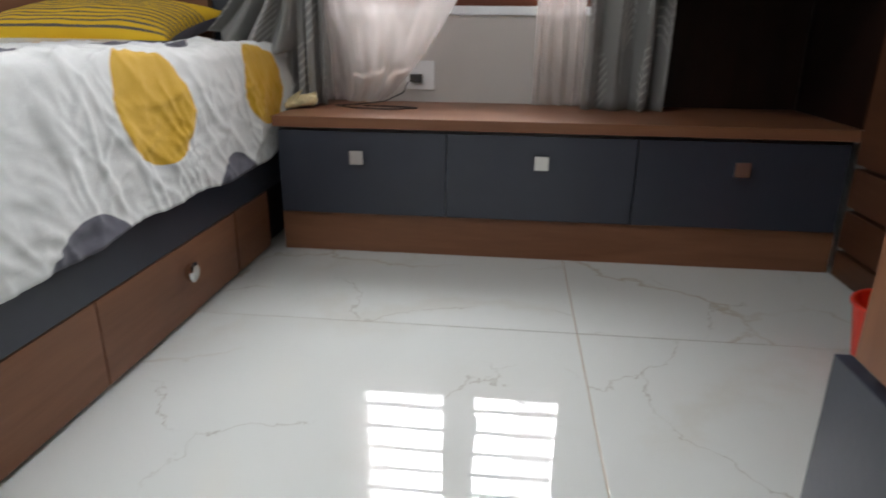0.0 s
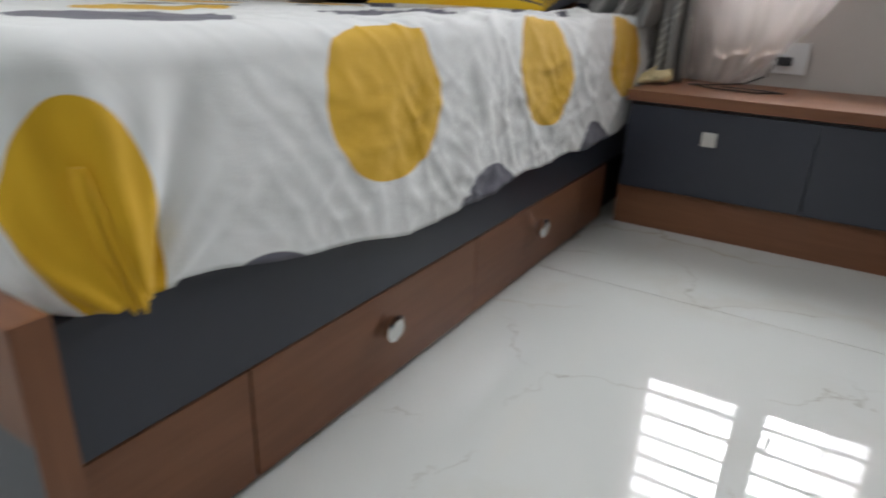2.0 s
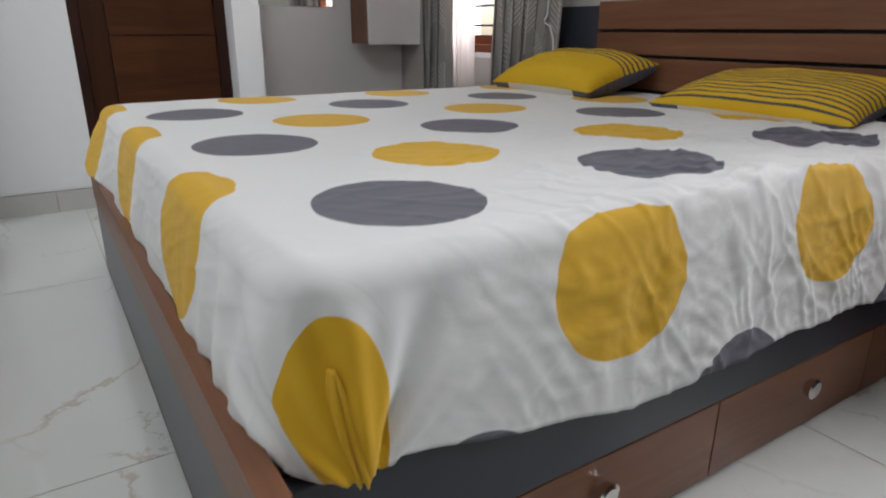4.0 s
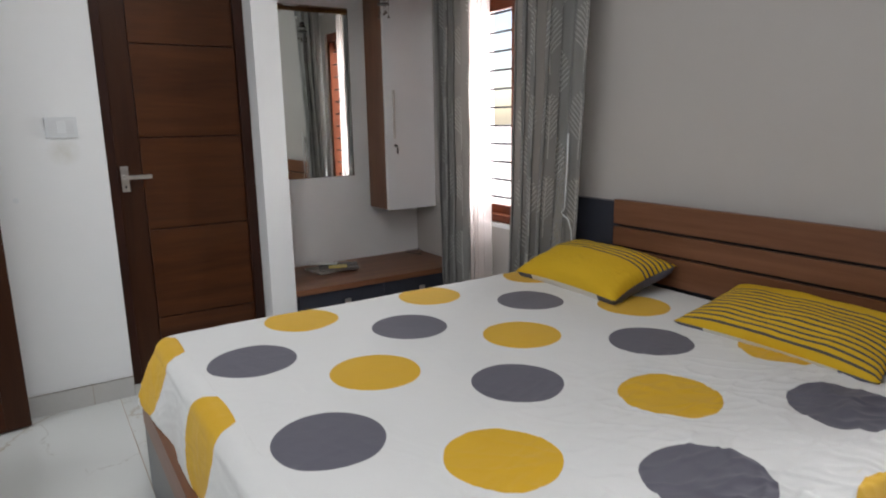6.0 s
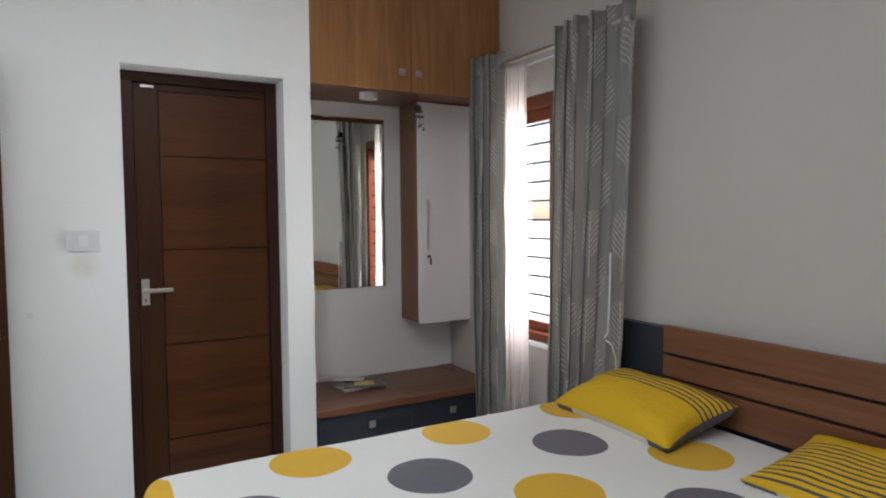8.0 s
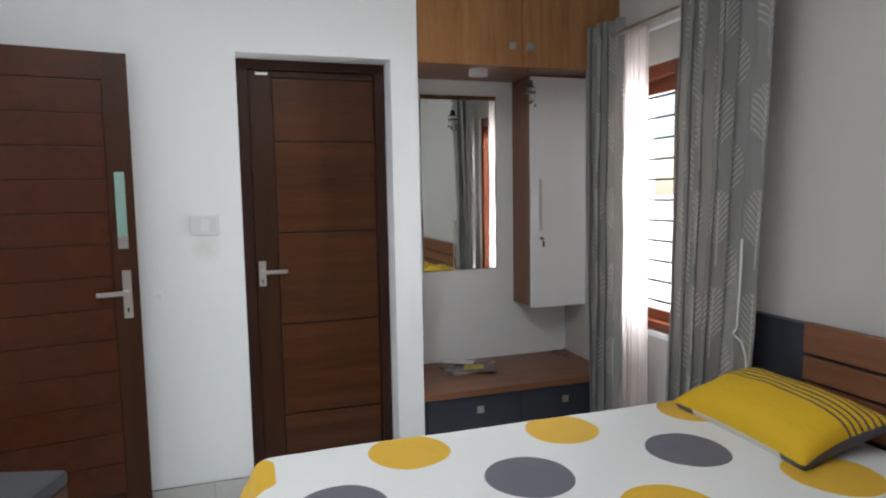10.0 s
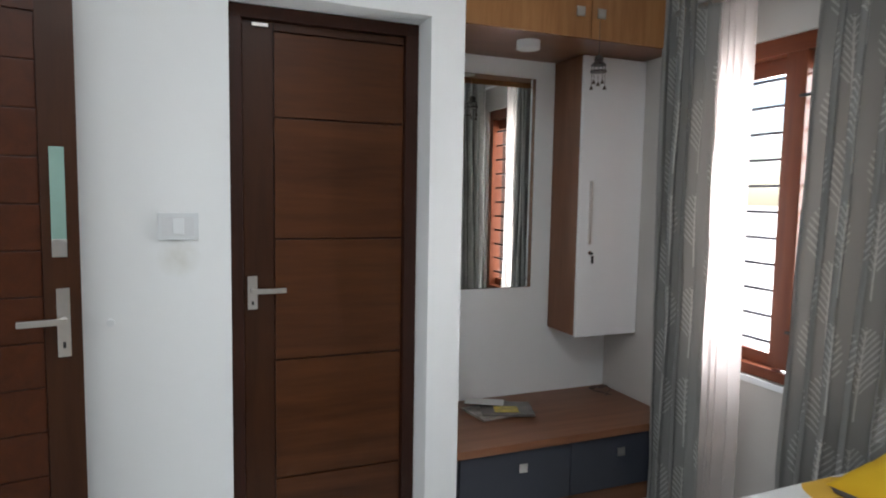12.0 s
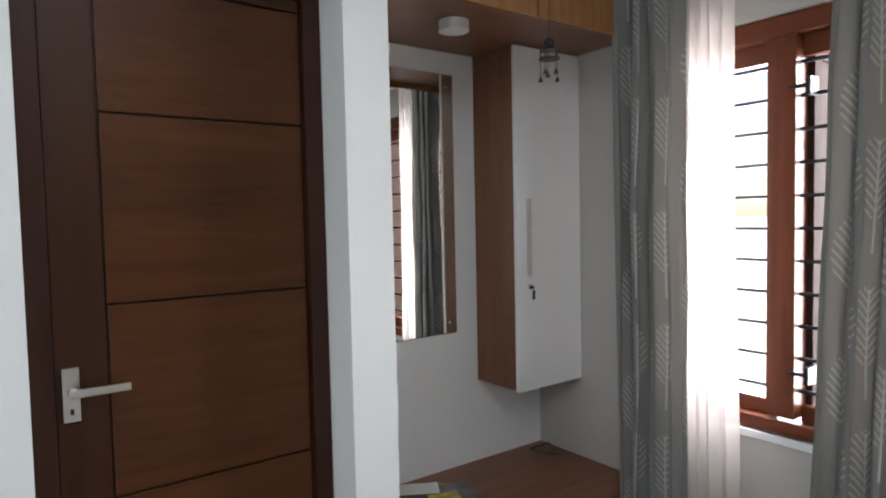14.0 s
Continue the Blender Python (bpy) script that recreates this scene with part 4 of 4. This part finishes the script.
def swag():
    """The dark curtain's lower end, pulled aside onto the bed's head corner."""
    bm = bmesh.new()
    uvl = bm.loops.layers.uv.new("UVMap")
    rows, uvs = [], {}
    for j in range(51):
        t = j / 50
        row = []
        for i in range(61):
            q = i / 60
            a = Vector((2.93 - 0.185 * t ** 3.5, -0.13 - 0.13 * t, 1.25 - 0.60 * t))
            b = Vector((3.04 - 0.045 * t * t, -0.16 - 0.06 * t, 1.25 - 0.655 * t))
            p = a.lerp(b, q)
            p.z -= 0.028 * t * math.sin(q * math.pi)
            p.y -= 0.030 * math.sin(q * 21 + t * 2.5) * (0.6 + 0.4 * t) + 0.035 * t * math.sin(q * math.pi)
            p.z += 0.010 * t ** 4 * math.sin(q * 13)
            p.x += 0.012 * noise.noise(Vector((q * 5, t * 5, 2)))
            v = bm.verts.new(p)
            uvs[v] = (q * 0.5, 1.3 - 0.7 * t)
            row.append(v)
        rows.append(row)
    for a, b in zip(rows, rows[1:]):
        for i in range(60):
            f = bm.faces.new((a[i], a[i + 1], b[i + 1], b[i]))
            for lo in f.loops:
                lo[uvl].uv = uvs[lo.vert]
    so = single("curtain_swag", bm, CURT, "grey curtain end pulled aside and lying on the bed corner", "curtain", smooth=True).modifiers.new("thick", "SOLIDIFY")
    so.thickness = 0.003


swag()
bm = bmesh.new()
bmesh.ops.create_icosphere(bm, subdivisions=4, radius=0.042, matrix=Matrix.Translation((3.03, -0.26, 0.436)) @ Matrix.Diagonal((1.2, 0.8, 0.5, 1)))
for v in bm.verts:
    v.co += (0.034 * noise.noise(v.co * 30) + 0.014 * abs(noise.noise(v.co * 75))) * Vector((1, 1, 0.7))
    v.co.z = max(v.co.z, 0.417)
single("crumpled_cloth", bm, mat("cream_yellow_cloth", (0.62, 0.52, 0.30), 0.85, var=0.7, scale=18), "crumpled cream and yellow cloth lying on the bench beside the bed", "cloth", smooth=True)
cloth_curtain("sheer_curtain", 3.77, 3.93, -0.06, 0.42, 2.36, 4, 0.02, SHEER, "thin white sheer curtain over the bench", 0.0008, cat="sheer curtain", seed=17)
for x0, x1 in ((0.05, 1.20), (2.90, 4.16)):
    rod = thing("curtain_rod", ((x0 + x1) / 2, -0.1, 2.3), "steel curtain rod with end caps", "curtain rod")
    part("rod", cyl(bmesh.new(), (x0, -0.15, 2.34), (x1, -0.15, 2.34), 0.0125, 16), STEEL, rod, smooth=False)
    part("inner_rod", cyl(bmesh.new(), (x0 + 0.02, -0.09, 2.315), (x1 - 0.02, -0.09, 2.315), 0.008, 12), PLASTIC, rod, "thin white inner rod for the sheer")
    for x, s in ((x0, -1), (x1, 1)):
        part("finial", cyl(bmesh.new(), (x, -0.15, 2.34), (x + s * 0.045, -0.15, 2.34), 0.016, 16, 0.018), STEEL, rod)
        part("bracket", boxes((x - s * 0.06 - 0.01, x - s * 0.06 + 0.01, -0.15, -0.001, 2.302, 2.34), bevel=0.002), STEEL, rod)


# ---- pillows ----
def pillow(x, y, z, turn, tilt, w=0.66, d=0.42, h=0.15, seed=0.0):
    bm = bmesh.new()
    uvl = bm.loops.layers.uv.new("UVMap")
    n = 40
    top, bot, uvs = {}, {}, {}
    for i in range(n + 1):
        for j in range(n + 1):
            a, b = 2 * i / n - 1, 2 * j / n - 1
            k = (1 - a ** 4) * (1 - b ** 4)
            t = 0.45 * max(k, 0) ** 0.5 + 0.55 * max(0.0, (1 - a * a) * (1 - b * b)) ** 0.55
            pinch = 1 - 0.09 * (1 - abs(b) ** 2) * abs(a) ** 3
            pinch2 = 1 - 0.09 * (1 - abs(a) ** 2) * abs(b) ** 3
            px, py = a * w / 2 * pinch, b * d / 2 * pinch2
            wob = 0.009 * noise.noise(Vector((a * 2.5, b * 2.5, seed))) + 0.003 * noise.noise(Vector((a * 7, b * 7, seed)))
            top[i, j] = bm.verts.new((px, py, h * 0.60 * t + wob * t))
            edge = i in (0, n) or j in (0, n)
            bot[i, j] = top[i, j] if edge else bm.verts.new((px, py, -h * 0.48 * max(k, 0) ** 0.32))
            uvs[top[i, j]] = (a, b)
            uvs[bot[i, j]] = (a, b)
    for i in range(n):
        for j in range(n):
            f = bm.faces.new([top[i, j], top[i + 1, j], top[i + 1, j + 1], top[i, j + 1]])
            for lo in f.loops:
                lo[uvl].uv = uvs[lo.vert]
            f = bm.faces.new([bot[i, j], bot[i, j + 1], bot[i + 1, j + 1], bot[i + 1, j]])
            f.material_index = 1
            for lo in f.loops:
                lo[uvl].uv = uvs[lo.vert]
    bm.transform(Matrix.Translation((x, y, z)) @ Matrix.Rotation(turn, 4, "Z") @ Matrix.Rotation(tilt, 4, "X"))
    return single("pillow", bm, [PILTOP, PILBOT], "plump yellow pillow with grey stripes, lying against the headboard", "pillow", smooth=True, group="pillows on the bed")


def pillow_mat(name, kind):
    m = bpy.data.materials.new(name)
    m.use_nodes = True
    nt = m.node_tree
    L = nt.links.new
    b = nt.nodes["Principled BSDF"]
    b.inputs["Roughness"].default_value = 0.85
    uv = nt.nodes.new("ShaderNodeUVMap")
    sp = nt.nodes.new("ShaderNodeSeparateXYZ")
    L(uv.outputs[0], sp.inputs[0])

    def op(kind, a, b_):
        n = nt.nodes.new("ShaderNodeMath")
        n.operation = kind
        for i, v in enumerate((a, b_)):
            if isinstance(v, (int, float)):
                n.inputs[i].default_value = v
            else:
                L(v, n.inputs[i])
        return n.outputs[0]

    mix = nt.nodes.new("ShaderNodeMix")
    mix.data_type = "RGBA"
    L(mix.outputs[2], b.inputs["Base Color"])
    if kind != "under":
        stripe = op("MULTIPLY", op("LESS_THAN", op("FRACT", op("MULTIPLY", sp.outputs["Y"], 8.0), 0), 0.36), op("GREATER_THAN", sp.outputs["Y"], 0.08 if kind == "top" else -0.45))
        L(stripe, mix.inputs[0])
        mix.inputs[6].default_value, mix.inputs[7].default_value = (0.69, 0.43, 0.013, 1), (0.085, 0.075, 0.075, 1)
    else:
        L(op("GREATER_THAN", op("ABSOLUTE", sp.outputs["X"], 0), 0.66), mix.inputs[0])
        mix.inputs[6].default_value, mix.inputs[7].default_value = (0.66, 0.62, 0.55, 1), (0.11, 0.11, 0.14, 1)
    n = nt.nodes.new("ShaderNodeTexNoise")
    n.inputs["Scale"].default_value, n.inputs["Detail"].default_value = 6, 4
    L(uv.outputs[0], n.inputs["Vector"])
    bp = nt.nodes.new("ShaderNodeBump")
    bp.inputs["Strength"].default_value, bp.inputs["Distance"].default_value = 0.4, 0.02
    L(n.outputs["Fac"], bp.inputs["Height"])
    L(bp.outputs[0], b.inputs["Normal"])
    return m


PILTOP, PILBOT = pillow_mat("yellow_striped_cotton", "top"), pillow_mat("cream_dotted_cotton", "under")
pillow(1.425, -0.285, TOP + 0.074, radians(-2), radians(15), 0.665, 0.39, 0.155, seed=1)
pillow(2.385, -0.285, TOP + 0.054, radians(178), radians(-12), 0.71, 0.40, 0.118, seed=7).data.materials[0] = pillow_mat("yellow_all_striped_cotton", "striped")

# ---- small things ----
sw = thing("switch_plate", (0, -2.257, 1.337), "white wall switch plate with one switch", "light switch")
part("plate", boxes((0, 0.012, -2.349, -2.219, 1.326, 1.419), bevel=0.003), mat("switch_plastic", (0.68, 0.71, 0.72), 0.3, var=0.01), sw)
part("insert", boxes((0.0121, 0.0135, -2.335, -2.233, 1.340, 1.405), bevel=0.0006), mat("grey_white_plastic", (0.66, 0.68, 0.69), 0.35), sw)
part("button", boxes((0.0136, 0.017, -2.302, -2.266, 1.346, 1.400), bevel=0.002), PLASTIC, sw)

stool = thing("stool", (0.70, -3.03, 0), "dark wooden stool with a grey cushioned seat", "stool")
SM = Matrix.Translation((0.70, -3.03, 0)) @ Matrix.Rotation(radians(-16), 4, "Z")
def spart(name, bm, material):
    bm.transform(SM)
    return part(name, bm, material, stool)
spart("seat", boxes((-0.2, 0.2, -0.19, 0.19, 0.425, 0.485), bevel=0.022), SEATGREY)
spart("seat_frame", boxes((-0.195, 0.195, -0.185, 0.185, 0.365, 0.424), bevel=0.004), DOORWOOD_V)
for x in (-0.175, 0.175):
    for y in (-0.165, 0.165):
        spart("leg", boxes((x - 0.02, x + 0.02, y - 0.02, y + 0.02, 0.0, 0.364), bevel=0.003), DOORWOOD_V)

lamp = thing("ceiling_spot", (-0.3, -0.72, 2.14), "round white surface lamp under the loft cabinet", "light fixture")
part("housing", cyl(bmesh.new(), (-0.27, -0.77, 2.215), (-0.27, -0.77, 2.178), 0.055, 40), PLASTIC, lamp)

rack = thing("magazine", (-0.42, -0.82, 0.388), "glossy magazines lying askew on the dressing bench", "magazine")
for k, (a, w, d, colr) in enumerate(((8, 0.27, 0.20, (0.33, 0.31, 0.28)), (-20, 0.26, 0.19, (0.12, 0.11, 0.10)))):
    bm = boxes((-w / 2, w / 2, -d / 2, d / 2, 0, 0.012), bevel=0.002)
    bm.transform(Matrix.Translation((-0.42 + 0.03 * k, -0.82 + 0.05 * k, 0.4035 + 0.0125 * k)) @ Matrix.Rotation(radians(90 + a), 4, "Z"))
    part("issue", bm, mat("magazine_cover", colr, 0.25, var=0.7, scale=14), rack)
bm = boxes((-0.06, 0.06, -0.03, 0.05, 0, 0.003), bevel=0.001)
bm.transform(Matrix.Translation((-0.355, -0.79, 0.4285)) @ Matrix.Rotation(radians(70), 4, "Z"))
part("picture", bm, mat("yellow_print", (0.55, 0.42, 0.05), 0.3, var=0.8, scale=25), rack)
bm = boxes((-0.10, 0.10, -0.06, 0.06, 0, 0.001))
bm.transform(Matrix.Translation((-0.50, -0.84, 0.432)) @ Matrix.Rotation(radians(60), 4, "Z") @ Matrix.Rotation(radians(-4), 4, "X"))
single("paper_sheet", bm, mat("paper", (0.7, 0.72, 0.7), 0.6), "loose white paper lying on the magazines", "paper")

glasses = thing("spectacles", (-0.54, -0.10, 0.388), "folded black spectacles on the dressing bench", "spectacles")
for x in (-0.03, 0.03):
    ring = [(-0.545 + 0.02 * math.cos(a * math.tau / 14), -0.10 + x + 0.024 * math.sin(a * math.tau / 14), 0.408 + 0.014 * (1 + math.cos(a * math.tau / 14))) for a in range(15)]
    part("rim", tube(bmesh.new(), ring, 0.002, 6), BLACKPL, glasses)
for x, q in ((-0.056, 0.02), (0.056, -0.02)):
    part("temple", tube(bmesh.new(), [(-0.54, -0.10 + x, 0.425), (-0.50, -0.10 + x, 0.420), (-0.44, -0.10 + q, 0.406)], 0.002, 6), BLACKPL, glasses)

CHX, CHY = 0.022, -0.585
CHZ = 0.04
chime = thing("hanging_charm", (CHX, CHY, 1.93), "small dark metal charm with beads hanging from the loft knob", "wind chime")
part("string", tube(bmesh.new(), [(CHX, CHY, 2.225 + CHZ), (CHX, CHY, 2.07 + CHZ)], 0.0012, 6), BLACKPL, chime)
bm = bmesh.new()
bmesh.ops.create_uvsphere(bm, u_segments=12, v_segments=8, radius=0.02, matrix=Matrix.Translation((CHX, CHY, 2.055 + CHZ)))
cyl(bm, (CHX, CHY, 2.03 + CHZ), (CHX, CHY, 2.045 + CHZ), 0.034, 14, 0.018)
cyl(bm, (CHX, CHY, 2.0 + CHZ), (CHX, CHY, 2.006 + CHZ), 0.036, 14)
for a in range(5):
    c, q = CHX + 0.03 * math.cos(a * math.tau / 5), CHY + 0.03 * math.sin(a * math.tau / 5)
    cyl(bm, (c, q, 2.0 + CHZ), (c, q, 2.035 + CHZ), 0.002, 6)
part("body", bm, mat("aged_metal", (0.05, 0.04, 0.036), 0.4, metal=0.6, var=0.5, scale=60), chime)
for a in range(5):
    c, q = CHX + 0.03 * math.cos(a * math.tau / 5), CHY + 0.03 * math.sin(a * math.tau / 5)
    low = 1.965 + CHZ - 0.02 * (a % 2)
    bm = tube(bmesh.new(), [(c, q, 2.0 + CHZ), (c, q, low)], 0.001, 5)
    cyl(bm, (c, q, low - 0.018), (c, q, low), 0.009, 10, 0.002)
    part("bell", bm, mat("bell_metal", (0.10, 0.075, 0.06), 0.35, metal=0.7) if a == 0 else bpy.data.materials["bell_metal"], chime)

sock = thing("socket_plate", (3.37, 0, 0.5), "white wall socket plate with a black plug in it", "power socket")
part("plate", boxes((3.33, 3.43, -0.010, 0.0, 0.459, 0.556), bevel=0.003), PLASTIC, sock)
part("plug", boxes((3.345, 3.388, -0.035, -0.010, 0.485, 0.512), bevel=0.004), BLACKPL, sock)
cord = [(3.34, -0.03, 0.485), (3.325, -0.05, 0.45), (3.27, -0.10, 0.425), (3.18, -0.16, 0.419), (3.12, -0.19, 0.419), (3.20, -0.25, 0.419), (3.33, -0.27, 0.419), (3.40, -0.22, 0.419), (3.34, -0.19, 0.419), (3.22, -0.21, 0.422)]
single("charger_cord", tube(bmesh.new(), cord, 0.0025, 6), BLACKPL, "thin black charger cord lying looped on the brown bench", "cable", smooth=True)

bm = bmesh.new()
cyl(bm, (4.50, -1.045, 0.002), (4.50, -1.045, 0.15), 0.07, 28, 0.092)
for f in [f for f in bm.faces if f.calc_center_median().z > 0.148]:
    bm.faces.remove(f)
pail = thing("plastic_pail", (4.50, -1.045, 0), "small bright red plastic pail on the floor beside the cabinet", "pail")
wall_ = part("wall", bm, REDPL, pail)
so = wall_.modifiers.new("thick", "SOLIDIFY")
so.thickness = 0.003
ring = [(4.50 + 0.093 * math.cos(a * math.tau / 28), -1.045 + 0.093 * math.sin(a * math.tau / 28), 0.15) for a in range(29)]
part("rim", tube(bmesh.new(), ring, 0.005, 8), REDPL, pail, smooth=True)

CLEAR = mat("clear_plastic_film", (0.75, 0.74, 0.72), 0.08, var=0.1, scale=30, bump=0.6, bump_scale=60)
nt = CLEAR.node_tree
mxc, trc = nt.nodes.new("ShaderNodeMixShader"), nt.nodes.new("ShaderNodeBsdfTransparent")
mxc.inputs[0].default_value = 0.17
nt.links.new(trc.outputs[0], mxc.inputs[1])
nt.links.new(nt.nodes["Principled BSDF"].outputs[0], mxc.inputs[2])
nt.links.new(mxc.outputs[0], nt.nodes["Material Output"].inputs[0])
bm = bmesh.new()
rows = []
for j in range(61):
    t = j / 60
    rows.append([bm.verts.new((1.045 + 0.07 * t + (0.085 - 0.05 * t) * (i / 12) + 0.008 * noise.noise(Vector((i * 0.4, t * 14, 1))), -0.185 + 0.014 * noise.noise(Vector((i * 0.5, t * 22, 7))) - 0.015 * math.sin(i * 0.6), 0.72 + 0.52 * t)) for i in range(13)])
for a, b in zip(rows, rows[1:]):
    for i in range(12):
        bm.faces.new((a[i], a[i + 1], b[i + 1], b[i]))
single("plastic_wrap", bm, CLEAR, "crinkled clear plastic film hanging at the grey curtain's edge", "plastic film", smooth=True)

bottle = thing("bottle", (1.10, -0.12, 0.61), "small white plastic bottle standing at the bed's head", "bottle")
bm = bmesh.new()
cyl(bm, (1.10, -0.12, 0.612), (1.10, -0.12, 0.755), 0.030, 24)
cyl(bm, (1.10, -0.12, 0.755), (1.10, -0.12, 0.785), 0.030, 24, 0.014)
part("body", bm, PLASTIC, bottle, smooth=False)
part("cap", cyl(bmesh.new(), (1.10, -0.12, 0.785), (1.10, -0.12, 0.815), 0.016, 20, 0.014), mat("grey_violet_plastic", (0.20, 0.19, 0.25), 0.4), bottle, "grey bottle cap")
cable = [(1.17, -0.20, 1.30), (1.165, -0.20, 1.10), (1.155, -0.20, 0.93), (1.135, -0.20, 0.905), (1.15, -0.205, 0.895), (1.18, -0.20, 0.88), (1.195, -0.19, 0.82), (1.19, -0.18, 0.75), (1.165, -0.17, 0.70), (1.14, -0.16, 0.66)]
single("white_cord", tube(bmesh.new(), cable, 0.0042, 8), PLASTIC, "white electric cord hanging in a loop beside the headboard", "cable", smooth=True)

for y, z in ((-0.545, 1.05), (-0.545, 2.07), (-0.985, 2.07), (-0.985, 1.05)):
    part("mirror_screw", cyl(bmesh.new(), (BACK + 0.011, y, z), (BACK + 0.016, y, z), 0.008, 14), CHROME, mir, "chrome mirror screw")
part("keyhole", boxes((-0.1548, -0.1535, -2.028, -2.020, 1.058, 1.072)), BLACKPL, leaf)
bm = boxes((0.012, 0.0135, WL - 0.054, WL - 0.046, 1.0, 1.02))
opart("keyhole", bm, BLACKPL, oleaf)
part("wall_stop", cyl(bmesh.new(), (0.0, -2.50, 1.05), (0.02, -2.50, 1.05), 0.012, 14), PLASTIC, tagged(pose_at(new("door_stop"), (0, -2.5, 1.05)), "small white rubber door stop on the white wall", "door stop"))

# ---- floor tiles ----
def tiles():
    for x0, ys in ((3.88, (0.0, -0.936, -2.185)), (3.88 - 0.37, (-2.185, Y_S))):
        xs = [x0 + 1.21 * k for k in range(-4, 2)]
        xs = [-0.9] + [x for x in xs if -0.85 < x < X_E] + [X_E]
        for a, b in zip(xs, xs[1:]):
            for c, d in zip(ys, ys[1:]):
                part("tile", boxes((a + 0.0014, b - 0.0014, d + 0.0014, c - 0.0014, -0.0011, 0.0), bevel=0.0003), TILE, floor)


tiles()
yb = Y_S
while yb < D0 - 0.02:
    part("tile", boxes((0.001, 0.0135, yb + 0.001, min(yb + 0.3, D0) - 0.001, 0.0, 0.104), bevel=0.001), BASETILE, base)
    yb += 0.3
